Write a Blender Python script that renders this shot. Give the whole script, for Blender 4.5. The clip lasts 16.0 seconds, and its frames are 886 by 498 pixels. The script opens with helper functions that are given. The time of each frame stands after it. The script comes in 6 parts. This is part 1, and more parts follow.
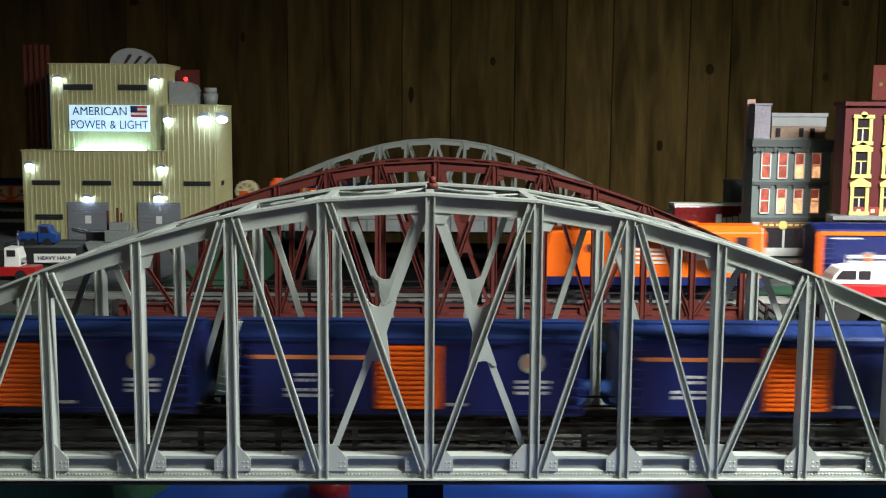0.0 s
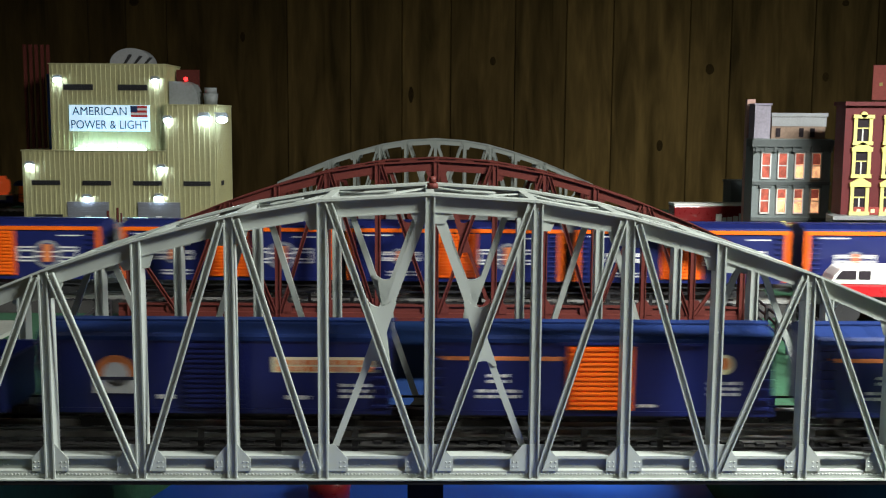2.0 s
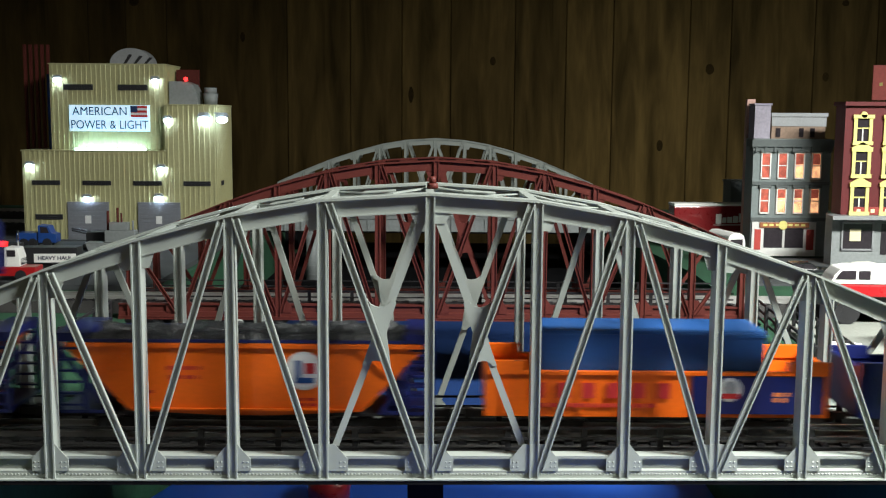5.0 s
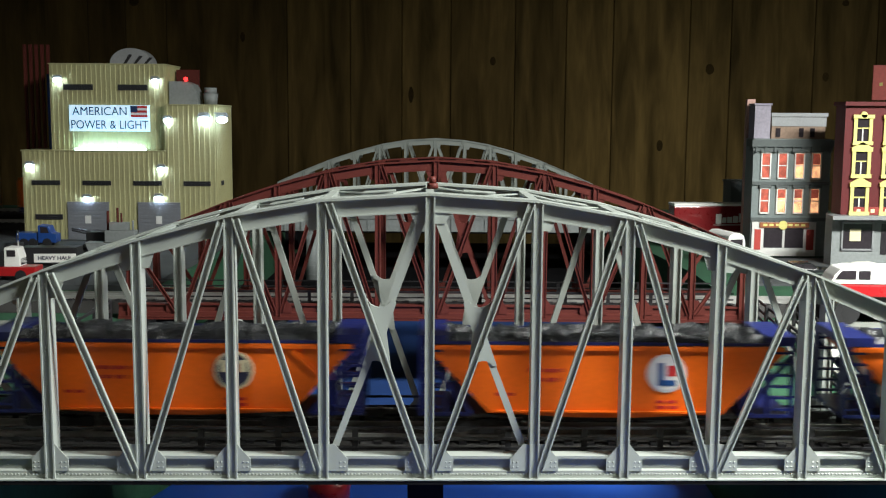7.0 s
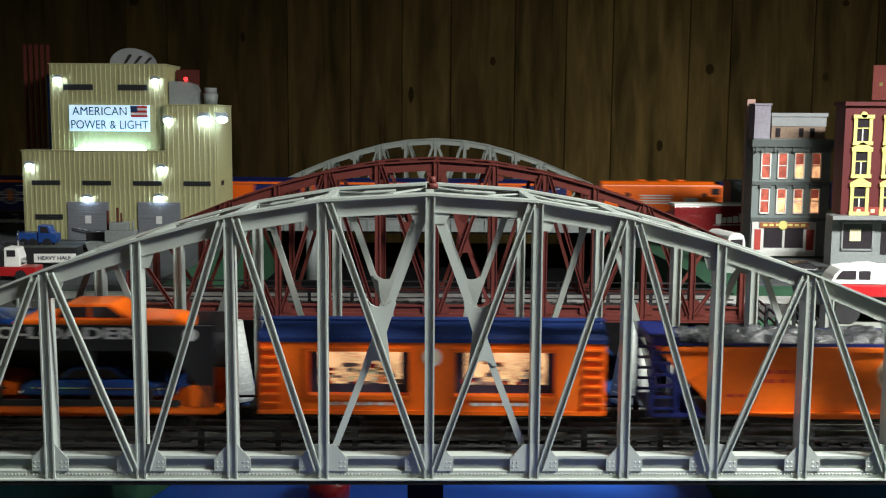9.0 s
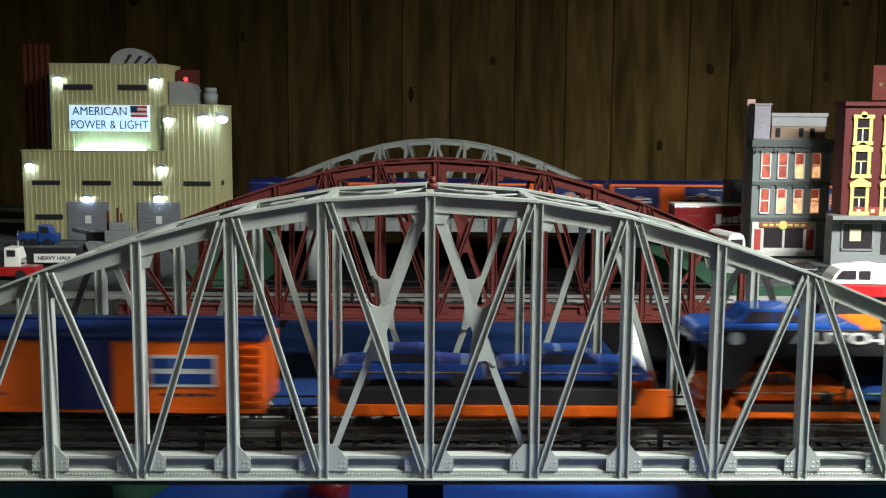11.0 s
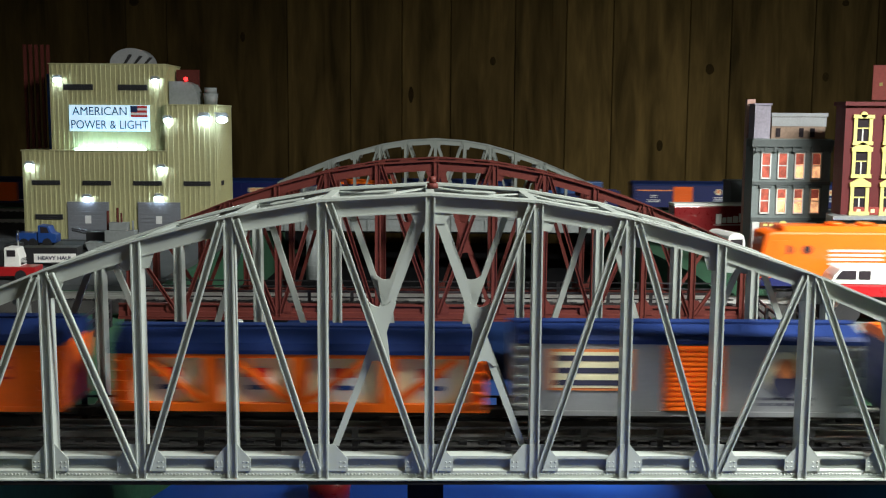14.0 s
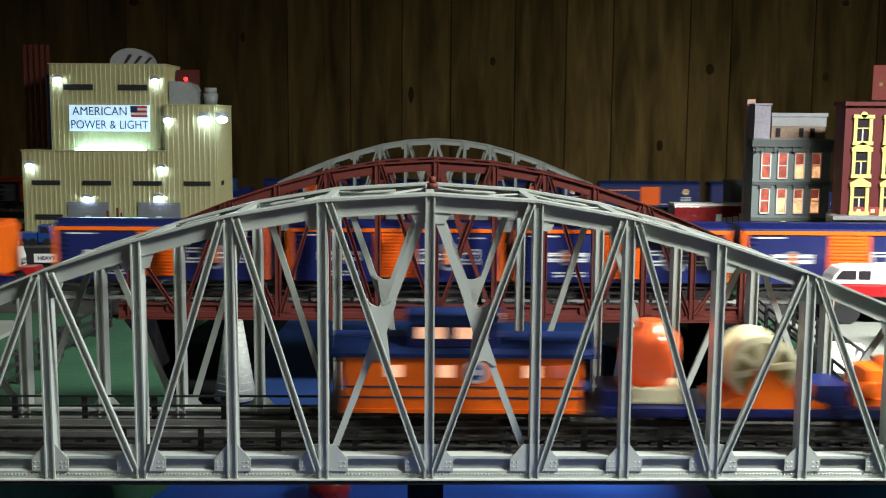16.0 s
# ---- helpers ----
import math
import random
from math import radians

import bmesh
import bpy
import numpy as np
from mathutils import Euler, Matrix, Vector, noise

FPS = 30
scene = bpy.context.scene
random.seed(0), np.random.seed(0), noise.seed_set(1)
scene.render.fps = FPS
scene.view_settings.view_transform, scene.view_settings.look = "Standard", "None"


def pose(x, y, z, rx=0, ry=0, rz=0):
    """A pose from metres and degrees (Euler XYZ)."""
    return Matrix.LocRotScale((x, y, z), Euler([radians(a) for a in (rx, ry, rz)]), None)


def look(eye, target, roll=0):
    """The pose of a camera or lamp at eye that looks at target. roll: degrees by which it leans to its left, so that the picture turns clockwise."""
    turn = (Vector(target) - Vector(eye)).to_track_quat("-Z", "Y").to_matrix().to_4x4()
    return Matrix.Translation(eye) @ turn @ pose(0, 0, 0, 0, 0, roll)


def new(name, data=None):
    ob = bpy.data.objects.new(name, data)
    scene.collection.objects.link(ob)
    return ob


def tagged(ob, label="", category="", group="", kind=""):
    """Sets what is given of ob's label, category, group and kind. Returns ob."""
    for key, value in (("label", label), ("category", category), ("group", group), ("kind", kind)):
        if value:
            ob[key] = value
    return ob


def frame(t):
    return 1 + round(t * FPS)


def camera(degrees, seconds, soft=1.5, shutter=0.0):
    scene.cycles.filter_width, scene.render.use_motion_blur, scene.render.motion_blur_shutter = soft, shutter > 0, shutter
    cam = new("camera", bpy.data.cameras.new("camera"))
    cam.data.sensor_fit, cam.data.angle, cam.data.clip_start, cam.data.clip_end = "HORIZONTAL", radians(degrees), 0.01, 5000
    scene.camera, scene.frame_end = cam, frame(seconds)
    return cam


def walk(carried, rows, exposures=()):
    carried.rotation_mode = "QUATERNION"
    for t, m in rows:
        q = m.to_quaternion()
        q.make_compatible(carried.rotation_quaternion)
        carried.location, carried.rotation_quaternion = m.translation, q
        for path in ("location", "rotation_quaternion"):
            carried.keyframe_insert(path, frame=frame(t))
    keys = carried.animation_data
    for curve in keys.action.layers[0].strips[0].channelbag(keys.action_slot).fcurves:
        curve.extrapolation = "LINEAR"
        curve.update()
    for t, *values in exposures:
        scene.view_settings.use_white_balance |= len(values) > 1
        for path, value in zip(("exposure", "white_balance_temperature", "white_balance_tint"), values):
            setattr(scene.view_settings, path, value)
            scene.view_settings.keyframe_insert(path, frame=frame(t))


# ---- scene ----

# A model railway: world origin on the rail bed under the camera's axis, y away from the camera, z up.
CAM_Z = 0.253
cam = camera(46.0, 16.0, 1.2, 0.6)
CAM_POSE = pose(0, 0, CAM_Z, 90 - 7.01, 0, 0) @ pose(0, 0, 0, 0, 0, 0.4)
walk(cam, [(0, CAM_POSE), (16.0, CAM_POSE)])

# ---- light ----
world = bpy.data.worlds.new("world")
scene.world = world
world.use_nodes = True
world.node_tree.nodes["Background"].inputs["Color"].default_value = (0.9, 0.85, 0.75, 1)
world.node_tree.nodes["Background"].inputs["Strength"].default_value = 0.004
scene.view_settings.exposure = 0.0


def area_lamp(name, at, target, sx, sy, watts, colour):
    d = bpy.data.lights.new(name, "AREA")
    d.shape, d.size, d.size_y, d.energy, d.color = "RECTANGLE", sx, sy, watts, colour
    d.spread = radians(172)
    ob = new(name, d)
    ob.matrix_world = look(at, target)
    return ob


# Unseen lamps added: a key hung low for its falloff, a faint left fill.
LAMP_Z = 1.12
LAMPS = ((1.22, 0.32, 152.0), (-0.80, 0.40, 0.6))
for lx, ly, power in LAMPS:
    area_lamp("ceiling_lamp_light", (lx, ly, LAMP_Z), (lx, ly + 0.01, 0), 0.9, 0.25, power, (0.98, 1.0, 0.94))


# ---- materials ----
def mat(name, colour, rough=0.5, metal=0.0, var=0.12, scale=60.0, bump=0.1, emit=0.0, emit_colour=None, per_object=0.0, coat=0.0, spec=0.4, emit_var=False):
    m = bpy.data.materials.new(name)
    m.use_nodes = True
    nt = m.node_tree
    b = nt.nodes["Principled BSDF"]
    b.inputs["Metallic"].default_value = metal
    b.inputs["Coat Weight"].default_value = coat
    b.inputs["Specular IOR Level"].default_value = spec
    co = nt.nodes.new("ShaderNodeTexCoord")
    big = nt.nodes.new("ShaderNodeTexNoise")
    big.inputs["Scale"].default_value = scale * 0.18
    big.inputs["Detail"].default_value = 3
    fine = nt.nodes.new("ShaderNodeTexNoise")
    fine.inputs["Scale"].default_value = scale * 3
    fine.inputs["Detail"].default_value = 4
    for n in (big, fine):
        nt.links.new(co.outputs["Object"], n.inputs["Vector"])
    add = nt.nodes.new("ShaderNodeMath")
    add.operation = "ADD"
    nt.links.new(big.outputs["Fac"], add.inputs[0])
    nt.links.new(fine.outputs["Fac"], add.inputs[1])
    ramp = nt.nodes.new("ShaderNodeMapRange")
    ramp.inputs["From Min"].default_value, ramp.inputs["From Max"].default_value = 0.7, 1.3
    ramp.inputs["To Min"].default_value, ramp.inputs["To Max"].default_value = 1 - var, 1 + var
    nt.links.new(add.outputs[0], ramp.inputs["Value"])
    value = ramp.outputs["Result"]
    if per_object:
        info = nt.nodes.new("ShaderNodeObjectInfo")
        pr = nt.nodes.new("ShaderNodeMapRange")
        pr.inputs["To Min"].default_value, pr.inputs["To Max"].default_value = 1 - per_object, 1 + per_object
        nt.links.new(info.outputs["Random"], pr.inputs["Value"])
        mul = nt.nodes.new("ShaderNodeMath")
        mul.operation = "MULTIPLY"
        nt.links.new(value, mul.inputs[0])
        nt.links.new(pr.outputs["Result"], mul.inputs[1])
        value = mul.outputs[0]
    hsv = nt.nodes.new("ShaderNodeHueSaturation")
    hsv.inputs["Color"].default_value = (*colour, 1)
    nt.links.new(value, hsv.inputs["Value"])
    nt.links.new(hsv.outputs["Color"], b.inputs["Base Color"])
    rr = nt.nodes.new("ShaderNodeMapRange")
    rr.inputs["To Min"].default_value, rr.inputs["To Max"].default_value = max(0.03, rough - 0.1), min(1, rough + 0.1)
    nt.links.new(fine.outputs["Fac"], rr.inputs["Value"])
    nt.links.new(rr.outputs["Result"], b.inputs["Roughness"])
    if bump:
        bp = nt.nodes.new("ShaderNodeBump")
        bp.inputs["Strength"].default_value, bp.inputs["Distance"].default_value = bump, 0.001
        nt.links.new(fine.outputs["Fac"], bp.inputs["Height"])
        nt.links.new(bp.outputs["Normal"], b.inputs["Normal"])
    if emit:
        b.inputs["Emission Color"].default_value = (*(emit_colour or colour), 1)
        b.inputs["Emission Strength"].default_value = emit
        if emit_var:
            nt.links.new(hsv.outputs["Color"], b.inputs["Emission Color"])
    return m


SILVER = mat("silver_painted_plastic", (0.305, 0.335, 0.312), 0.40, 0.14, 0.025, 40, 0)
OXIDE = mat("oxide_red_plastic", (0.085, 0.020, 0.016), 0.5, 0, 0.15, 120, 0.08, spec=0.15)
BLACK = mat("black_plastic", (0.018, 0.018, 0.02), 0.45, 0, 0.2, 150, 0.1)
DARK = mat("dark_roadbed", (0.03, 0.029, 0.028), 0.8, 0, 0.35, 200, 0.5)
STEEL = mat("rail_steel", (0.60, 0.60, 0.58), 0.42, 0.8, 0.1, 200, 0.05)
BLUE = mat("dark_blue_plastic", (0.008, 0.013, 0.088), 0.38, 0, 0.12, 120, 0.05, coat=0.1)
ROOFBLUE = mat("roof_blue_plastic", (0.008, 0.020, 0.088), 0.55, 0, 0.15, 120, 0.05, spec=0.15)
LOADBLUE = mat("container_blue_plastic", (0.014, 0.065, 0.215), 0.42, 0, 0.1, 120, 0.05)
ORANGE = mat("orange_plastic", (0.80, 0.130, 0.006), 0.38, 0, 0.1, 120, 0.05, coat=0.2)
REDORANGE = mat("glowing_red_globe", (0.90, 0.13, 0.035), 0.25, 0, 0.08, 120, 0.03, emit=0.22, emit_colour=(1.0, 0.13, 0.03), coat=0.3)
GREYCAR = mat("grey_car_side", (0.26, 0.27, 0.28), 0.45, 0.1, 0.12, 120, 0.05)
WHITE = mat("white_plastic", (0.75, 0.75, 0.72), 0.45, 0, 0.06, 120, 0.05)
CREAM = mat("cream_plastic", (0.72, 0.66, 0.42), 0.5, 0, 0.08, 120, 0.05)
PALEINK = mat("pale_print", (0.62, 0.62, 0.60), 0.6, 0, 0.1, 300, 0)
ORANGEINK = mat("orange_print", (0.65, 0.20, 0.06), 0.6, 0, 0.1, 300, 0)
DARKINK = mat("dark_print", (0.03, 0.03, 0.06), 0.6, 0, 0.1, 300, 0)
REDINK = mat("red_print", (0.45, 0.02, 0.02), 0.6, 0, 0.1, 300, 0)
COAL = mat("coal_load", (0.018, 0.019, 0.021), 0.28, 0, 0.5, 300, 0.8)
GREEN = mat("green_grass_mat", (0.015, 0.066, 0.032), 0.9, 0, 0.25, 60, 0.6)
WATER = mat("blue_painted_board", (0.008, 0.06, 0.34), 0.5, 0, 0.10, 30, 0.1)
# the river's blue with shade put into the colour
SHADEDWATER = mat("shaded_blue_board", (0.011, 0.032, 0.115), 0.85, 0, 0.2, 60, 0.3, spec=0.1)
PALEROAD = mat("pale_road", (0.22, 0.235, 0.21), 0.8, 0, 0.15, 80, 0.3)
GREYROAD = mat("grey_road", (0.05, 0.055, 0.058), 0.85, 0, 0.2, 80, 0.3)
SIDING = mat("tan_corrugated_siding", (0.39, 0.375, 0.20), 0.5, 0, 0.08, 60, 0.05)
DOORGREY = mat("grey_roller_door", (0.17, 0.18, 0.20), 0.5, 0, 0.1, 60, 0.05)
LOUVRE = mat("dark_louvre", (0.025, 0.025, 0.028), 0.5, 0, 0.15, 60, 0.1)
GREYBODY = mat("grey_machine_plastic", (0.22, 0.24, 0.24), 0.5, 0, 0.15, 60, 0.1)
SIGNLIT = mat("lit_white_sign", (0.8, 0.9, 1.0), 0.4, 0, 0.03, 60, 0, emit=0.62, emit_colour=(0.42, 0.74, 1.0))
SIGNINK = mat("navy_sign_letters", (0.012, 0.03, 0.10), 0.5, 0, 0.1, 60, 0)
LEDWHITE = mat("white_led", (0.9, 0.95, 1.0), 0.3, 0, 0, 60, 0, emit=55, emit_colour=(0.60, 0.80, 1.0))
LEDRED = mat("red_led", (0.9, 0.02, 0.02), 0.3, 0, 0, 60, 0, emit=5, emit_colour=(1.0, 0.02, 0.02))
STORE = mat("grey_green_storefront", (0.17, 0.20, 0.20), 0.6, 0, 0.12, 60, 0.1)
STOREDARK = mat("slate_cornice", (0.09, 0.105, 0.105), 0.6, 0, 0.12, 60, 0.1)
BRICKRED = mat("dark_red_brick", (0.105, 0.009, 0.011), 0.6, 0, 0.15, 60, 0.15)
TRIMYELLOW = mat("pale_yellow_trim", (0.72, 0.66, 0.22), 0.55, 0, 0.06, 60, 0.05)
GLASSDARK = mat("dark_window_pane", (0.03, 0.025, 0.03), 0.15, 0, 0.2, 60, 0)
LITPANE = mat("warm_lit_pane", (0.9, 0.46, 0.22), 0.4, 0, 0.75, 420, 0, emit=1.0, emit_var=True)
CURTAIN = mat("red_curtained_pane", (0.40, 0.085, 0.055), 0.4, 0, 0.6, 420, 0, emit=0.35, emit_var=True)
TANWALL = mat("tan_brick_upper_wall", (0.24, 0.165, 0.12), 0.7, 0, 0.2, 80, 0.2)
LILAC = mat("grey_lilac_stucco", (0.26, 0.24, 0.29), 0.7, 0, 0.2, 80, 0.2)
SALMON = mat("salmon_chimney_brick", (0.42, 0.26, 0.22), 0.7, 0, 0.2, 80, 0.2)
TRUCKRED = mat("red_truck_paint", (0.17, 0.008, 0.010), 0.3, 0, 0.1, 60, 0, coat=0.3)
CARBLACK = mat("black_car_paint", (0.012, 0.013, 0.015), 0.15, 0, 0.1, 60, 0, coat=0.6)
AUTOBLUE = mat("blue_car_paint", (0.012, 0.05, 0.22), 0.2, 0, 0.1, 60, 0, coat=0.6)
TRUCKBLUE = mat("blue_truck_paint", (0.015, 0.06, 0.25), 0.35, 0, 0.1, 60, 0)
CHROME = mat("chrome_trim", (0.75, 0.75, 0.75), 0.12, 1.0, 0, 60, 0)
LAMPGLOW = mat("warm_window_glow", (0.85, 0.50, 0.24), 0.4, 0, 0.95, 330, 0, emit=0.75, emit_var=True)
DIMGLOW = mat("dim_warm_window", (0.8, 0.45, 0.3), 0.4, 0, 0.3, 200, 0, emit=0.8, emit_colour=(1.0, 0.50, 0.28))
PLAINWALL = mat("plain_room_wall", (0.10, 0.07, 0.045), 0.8, 0, 0.1, 4, 0.1)
CEIL = mat("ceiling_paint", (0.15, 0.14, 0.12), 0.9, 0, 0.05, 4, 0.1)
CARPET = mat("dark_carpet", (0.05, 0.045, 0.04), 0.95, 0, 0.3, 60, 0.5)
DIFFUSER = mat("lamp_diffuser", (0.9, 0.9, 0.85), 0.5, 0, 0, 10, 0, emit=4, emit_colour=(1, 0.96, 0.88))
# Black of skirt and piers, also used as shade in the gap and underneath.
FASCIA = mat("black_skirt_and_shade", (0.008, 0.008, 0.009), 0.95, 0, 0.3, 20, 0.3, spec=0.02)
POSTERRED = mat("light_red_poster", (0.62, 0.15, 0.13), 0.6, 0, 0.12, 40, 0)


def wood_panel():
    m = bpy.data.materials.new("dark_wood_panelling")
    m.use_nodes = True
    nt = m.node_tree
    b = nt.nodes["Principled BSDF"]
    co = nt.nodes.new("ShaderNodeTexCoord")
    info = nt.nodes.new("ShaderNodeObjectInfo")
    off = nt.nodes.new("ShaderNodeVectorMath")
    off.operation = "MULTIPLY_ADD"
    off.inputs[1].default_value = (1, 1, 0.13)
    nt.links.new(co.outputs["Object"], off.inputs[0])
    sh = nt.nodes.new("ShaderNodeMath")
    sh.operation = "MULTIPLY"
    sh.inputs[1].default_value = 37.0
    nt.links.new(info.outputs["Random"], sh.inputs[0])
    nt.links.new(sh.outputs[0], off.inputs[2])
    grain = nt.nodes.new("ShaderNodeTexNoise")
    grain.inputs["Scale"].default_value, grain.inputs["Detail"].default_value = 22, 6
    grain.inputs["Distortion"].default_value = 0.6
    fine = nt.nodes.new("ShaderNodeTexNoise")
    fine.inputs["Scale"].default_value, fine.inputs["Detail"].default_value = 120, 4
    for n in (grain, fine):
        nt.links.new(off.outputs[0], n.inputs["Vector"])
    # knots
    kn = nt.nodes.new("ShaderNodeTexVoronoi")
    kn.inputs["Scale"].default_value = 2.6
    ks = nt.nodes.new("ShaderNodeVectorMath")
    ks.operation = "MULTIPLY_ADD"
    ks.inputs[1].default_value = (1.6, 0.0, 0.8)
    nt.links.new(co.outputs["Object"], ks.inputs[0])
    nt.links.new(sh.outputs[0], ks.inputs[2])
    nt.links.new(ks.outputs[0], kn.inputs["Vector"])
    kr = nt.nodes.new("ShaderNodeMapRange")
    kr.inputs["From Min"].default_value, kr.inputs["From Max"].default_value = 0.03, 0.15
    kr.inputs["To Min"].default_value, kr.inputs["To Max"].default_value = 0.3, 1.0
    nt.links.new(kn.outputs["Distance"], kr.inputs["Value"])
    ramp = nt.nodes.new("ShaderNodeValToRGB")
    ramp.color_ramp.elements[0].position, ramp.color_ramp.elements[0].color = 0.28, (0.024, 0.016, 0.0048, 1)
    ramp.color_ramp.elements[1].position, ramp.color_ramp.elements[1].color = 0.78, (0.102, 0.067, 0.022, 1)
    nt.links.new(grain.outputs["Fac"], ramp.inputs["Fac"])
    f2 = nt.nodes.new("ShaderNodeMapRange")
    f2.inputs["To Min"].default_value, f2.inputs["To Max"].default_value = 0.75, 1.25
    nt.links.new(fine.outputs["Fac"], f2.inputs["Value"])
    pr = nt.nodes.new("ShaderNodeMapRange")
    pr.inputs["To Min"].default_value, pr.inputs["To Max"].default_value = 0.65, 1.35
    nt.links.new(info.outputs["Random"], pr.inputs["Value"])
    m1 = nt.nodes.new("ShaderNodeMath")
    m1.operation = "MULTIPLY"
    nt.links.new(f2.outputs["Result"], m1.inputs[0])
    nt.links.new(pr.outputs["Result"], m1.inputs[1])
    m2 = nt.nodes.new("ShaderNodeMath")
    m2.operation = "MULTIPLY"
    nt.links.new(m1.outputs[0], m2.inputs[0])
    nt.links.new(kr.outputs["Result"], m2.inputs[1])
    hsv = nt.nodes.new("ShaderNodeHueSaturation")
    nt.links.new(ramp.outputs["Color"], hsv.inputs["Color"])
    nt.links.new(m2.outputs[0], hsv.inputs["Value"])
    nt.links.new(hsv.outputs["Color"], b.inputs["Base Color"])
    b.inputs["Roughness"].default_value = 0.8
    b.inputs["Specular IOR Level"].default_value = 0.06
    bp = nt.nodes.new("ShaderNodeBump")
    bp.inputs["Strength"].default_value, bp.inputs["Distance"].default_value = 0.25, 0.002
    nt.links.new(grain.outputs["Fac"], bp.inputs["Height"])
    nt.links.new(bp.outputs["Normal"], b.inputs["Normal"])
    return m


PANEL = wood_panel()


# ---- mesh helpers ----
def box(bm, x0, x1, y0, y1, z0, z1):
    v = [bm.verts.new(p) for p in ((x0, y0, z0), (x1, y0, z0), (x1, y1, z0), (x0, y1, z0), (x0, y0, z1), (x1, y0, z1), (x1, y1, z1), (x0, y1, z1))]
    for f in ((3, 2, 1, 0), (4, 5, 6, 7), (0, 1, 5, 4), (1, 2, 6, 5), (2, 3, 7, 6), (3, 0, 4, 7)):
        bm.faces.new([v[i] for i in f])


def prism(bm, poly, a, b, axis="y"):
    """A polygon in the plane across the axis, drawn out from a to b along it."""
    def at(p, d):
        return (p[0], d, p[1]) if axis == "y" else ((d, p[0], p[1]) if axis == "x" else (p[0], p[1], d))
    lo = [bm.verts.new(at(p, a)) for p in poly]
    hi = [bm.verts.new(at(p, b)) for p in poly]
    faces = [bm.faces.new(lo), bm.faces.new(hi)]
    n = len(poly)
    for i in range(n):
        faces.append(bm.faces.new([lo[i], lo[(i + 1) % n], hi[(i + 1) % n], hi[i]]))
    bmesh.ops.recalc_face_normals(bm, faces=faces)


def beam(bm, p, q, w, h, up=(0, 1, 0)):
    """A bar from p to q: w across, in the plane of the bar and its normal up; h along up."""
    p, q, u = Vector(p), Vector(q), Vector(up).normalized()
    s = (q - p).cross(u).normalized() * (w / 2)
    u = u * (h / 2)
    lo = [bm.verts.new(p + a * s + c * u) for a, c in ((-1, -1), (1, -1), (1, 1), (-1, 1))]
    hi = [bm.verts.new(q + a * s + c * u) for a, c in ((-1, -1), (1, -1), (1, 1), (-1, 1))]
    fs = [bm.faces.new(lo), bm.faces.new(hi)]
    for i in range(4):
        fs.append(bm.faces.new([lo[i], lo[(i + 1) % 4], hi[(i + 1) % 4], hi[i]]))
    bmesh.ops.recalc_face_normals(bm, faces=fs)


def cyl(bm, p, q, r0, r1=None, n=16):
    p, q = Vector(p), Vector(q)
    r1 = r0 if r1 is None else r1
    d = (q - p).normalized()
    s = d.orthogonal().normalized()
    u = d.cross(s)
    lo = [bm.verts.new(p + (s * math.cos(2 * math.pi * i / n) + u * math.sin(2 * math.pi * i / n)) * r0) for i in range(n)]
    hi = [bm.verts.new(q + (s * math.cos(2 * math.pi * i / n) + u * math.sin(2 * math.pi * i / n)) * r1) for i in range(n)]
    fs = [bm.faces.new(lo), bm.faces.new(hi)]
    for i in range(n):
        f = bm.faces.new([lo[i], lo[(i + 1) % n], hi[(i + 1) % n], hi[i]])
        f.smooth = True
        fs.append(f)
    bmesh.ops.recalc_face_normals(bm, faces=fs)


def lathe(bm, x, prof, n=32):
    """A round body about the upright axis at x, from (radius, height) pairs."""
    rings = [[bm.verts.new((x + r * math.cos(2 * math.pi * k / n), r * math.sin(2 * math.pi * k / n), z)) for k in range(n)] for r, z in prof]
    for u, v in zip(rings, rings[1:]):
        for k in range(n):
            bm.faces.new([u[k], u[(k + 1) % n], v[(k + 1) % n], v[k]]).smooth = True
    bm.faces.new(rings[0])
    bm.faces.new(rings[-1])
    bmesh.ops.recalc_face_normals(bm, faces=list(bm.faces))


def bevel(bm, width, segments=2):
    bmesh.ops.bevel(bm, geom=list(bm.edges), offset=width, segments=segments, affect="EDGES", profile=0.6)


def part(name, bm, material, parent=None, label=""):
    me = bpy.data.meshes.new(name)
    bm.to_mesh(me)
    bm.free()
    me.materials.append(material)
    ob = new(name, me)
    if parent:
        ob.parent = parent
    if label:
        ob["label"] = label
    return ob


def boxpart(name, dims, material, parent=None, label="", round_by=0.0):
    bm = bmesh.new()
    box(bm, *dims)
    if round_by:
        bevel(bm, round_by)
    return part(name, bm, material, parent, label)


def words(name, text, size, material, parent, m, depth=0.0004, stretch=1.0, bold=0.0):
    cu = bpy.data.curves.new(name, "FONT")
    cu.body, cu.size, cu.extrude, cu.align_x, cu.align_y, cu.offset = text, size, depth, "CENTER", "CENTER", bold
    tmp = bpy.data.objects.new(name + "_tmp", cu)
    scene.collection.objects.link(tmp)
    dg = bpy.context.evaluated_depsgraph_get()
    me = bpy.data.meshes.new_from_object(tmp.evaluated_get(dg))
    bpy.data.objects.remove(tmp)
    me.transform(m @ Matrix.Diagonal((stretch, 1, 1, 1)))
    me.materials.clear()
    me.materials.append(material)
    ob = new(name, me)
    ob.parent = parent
    return ob


def thing(name, label, category, m=None, group="", kind=""):
    ob = new(name)
    ob.empty_display_size = 0.02
    if m is not None:
        ob.matrix_world = m
    return tagged(ob, label, category, group, kind)


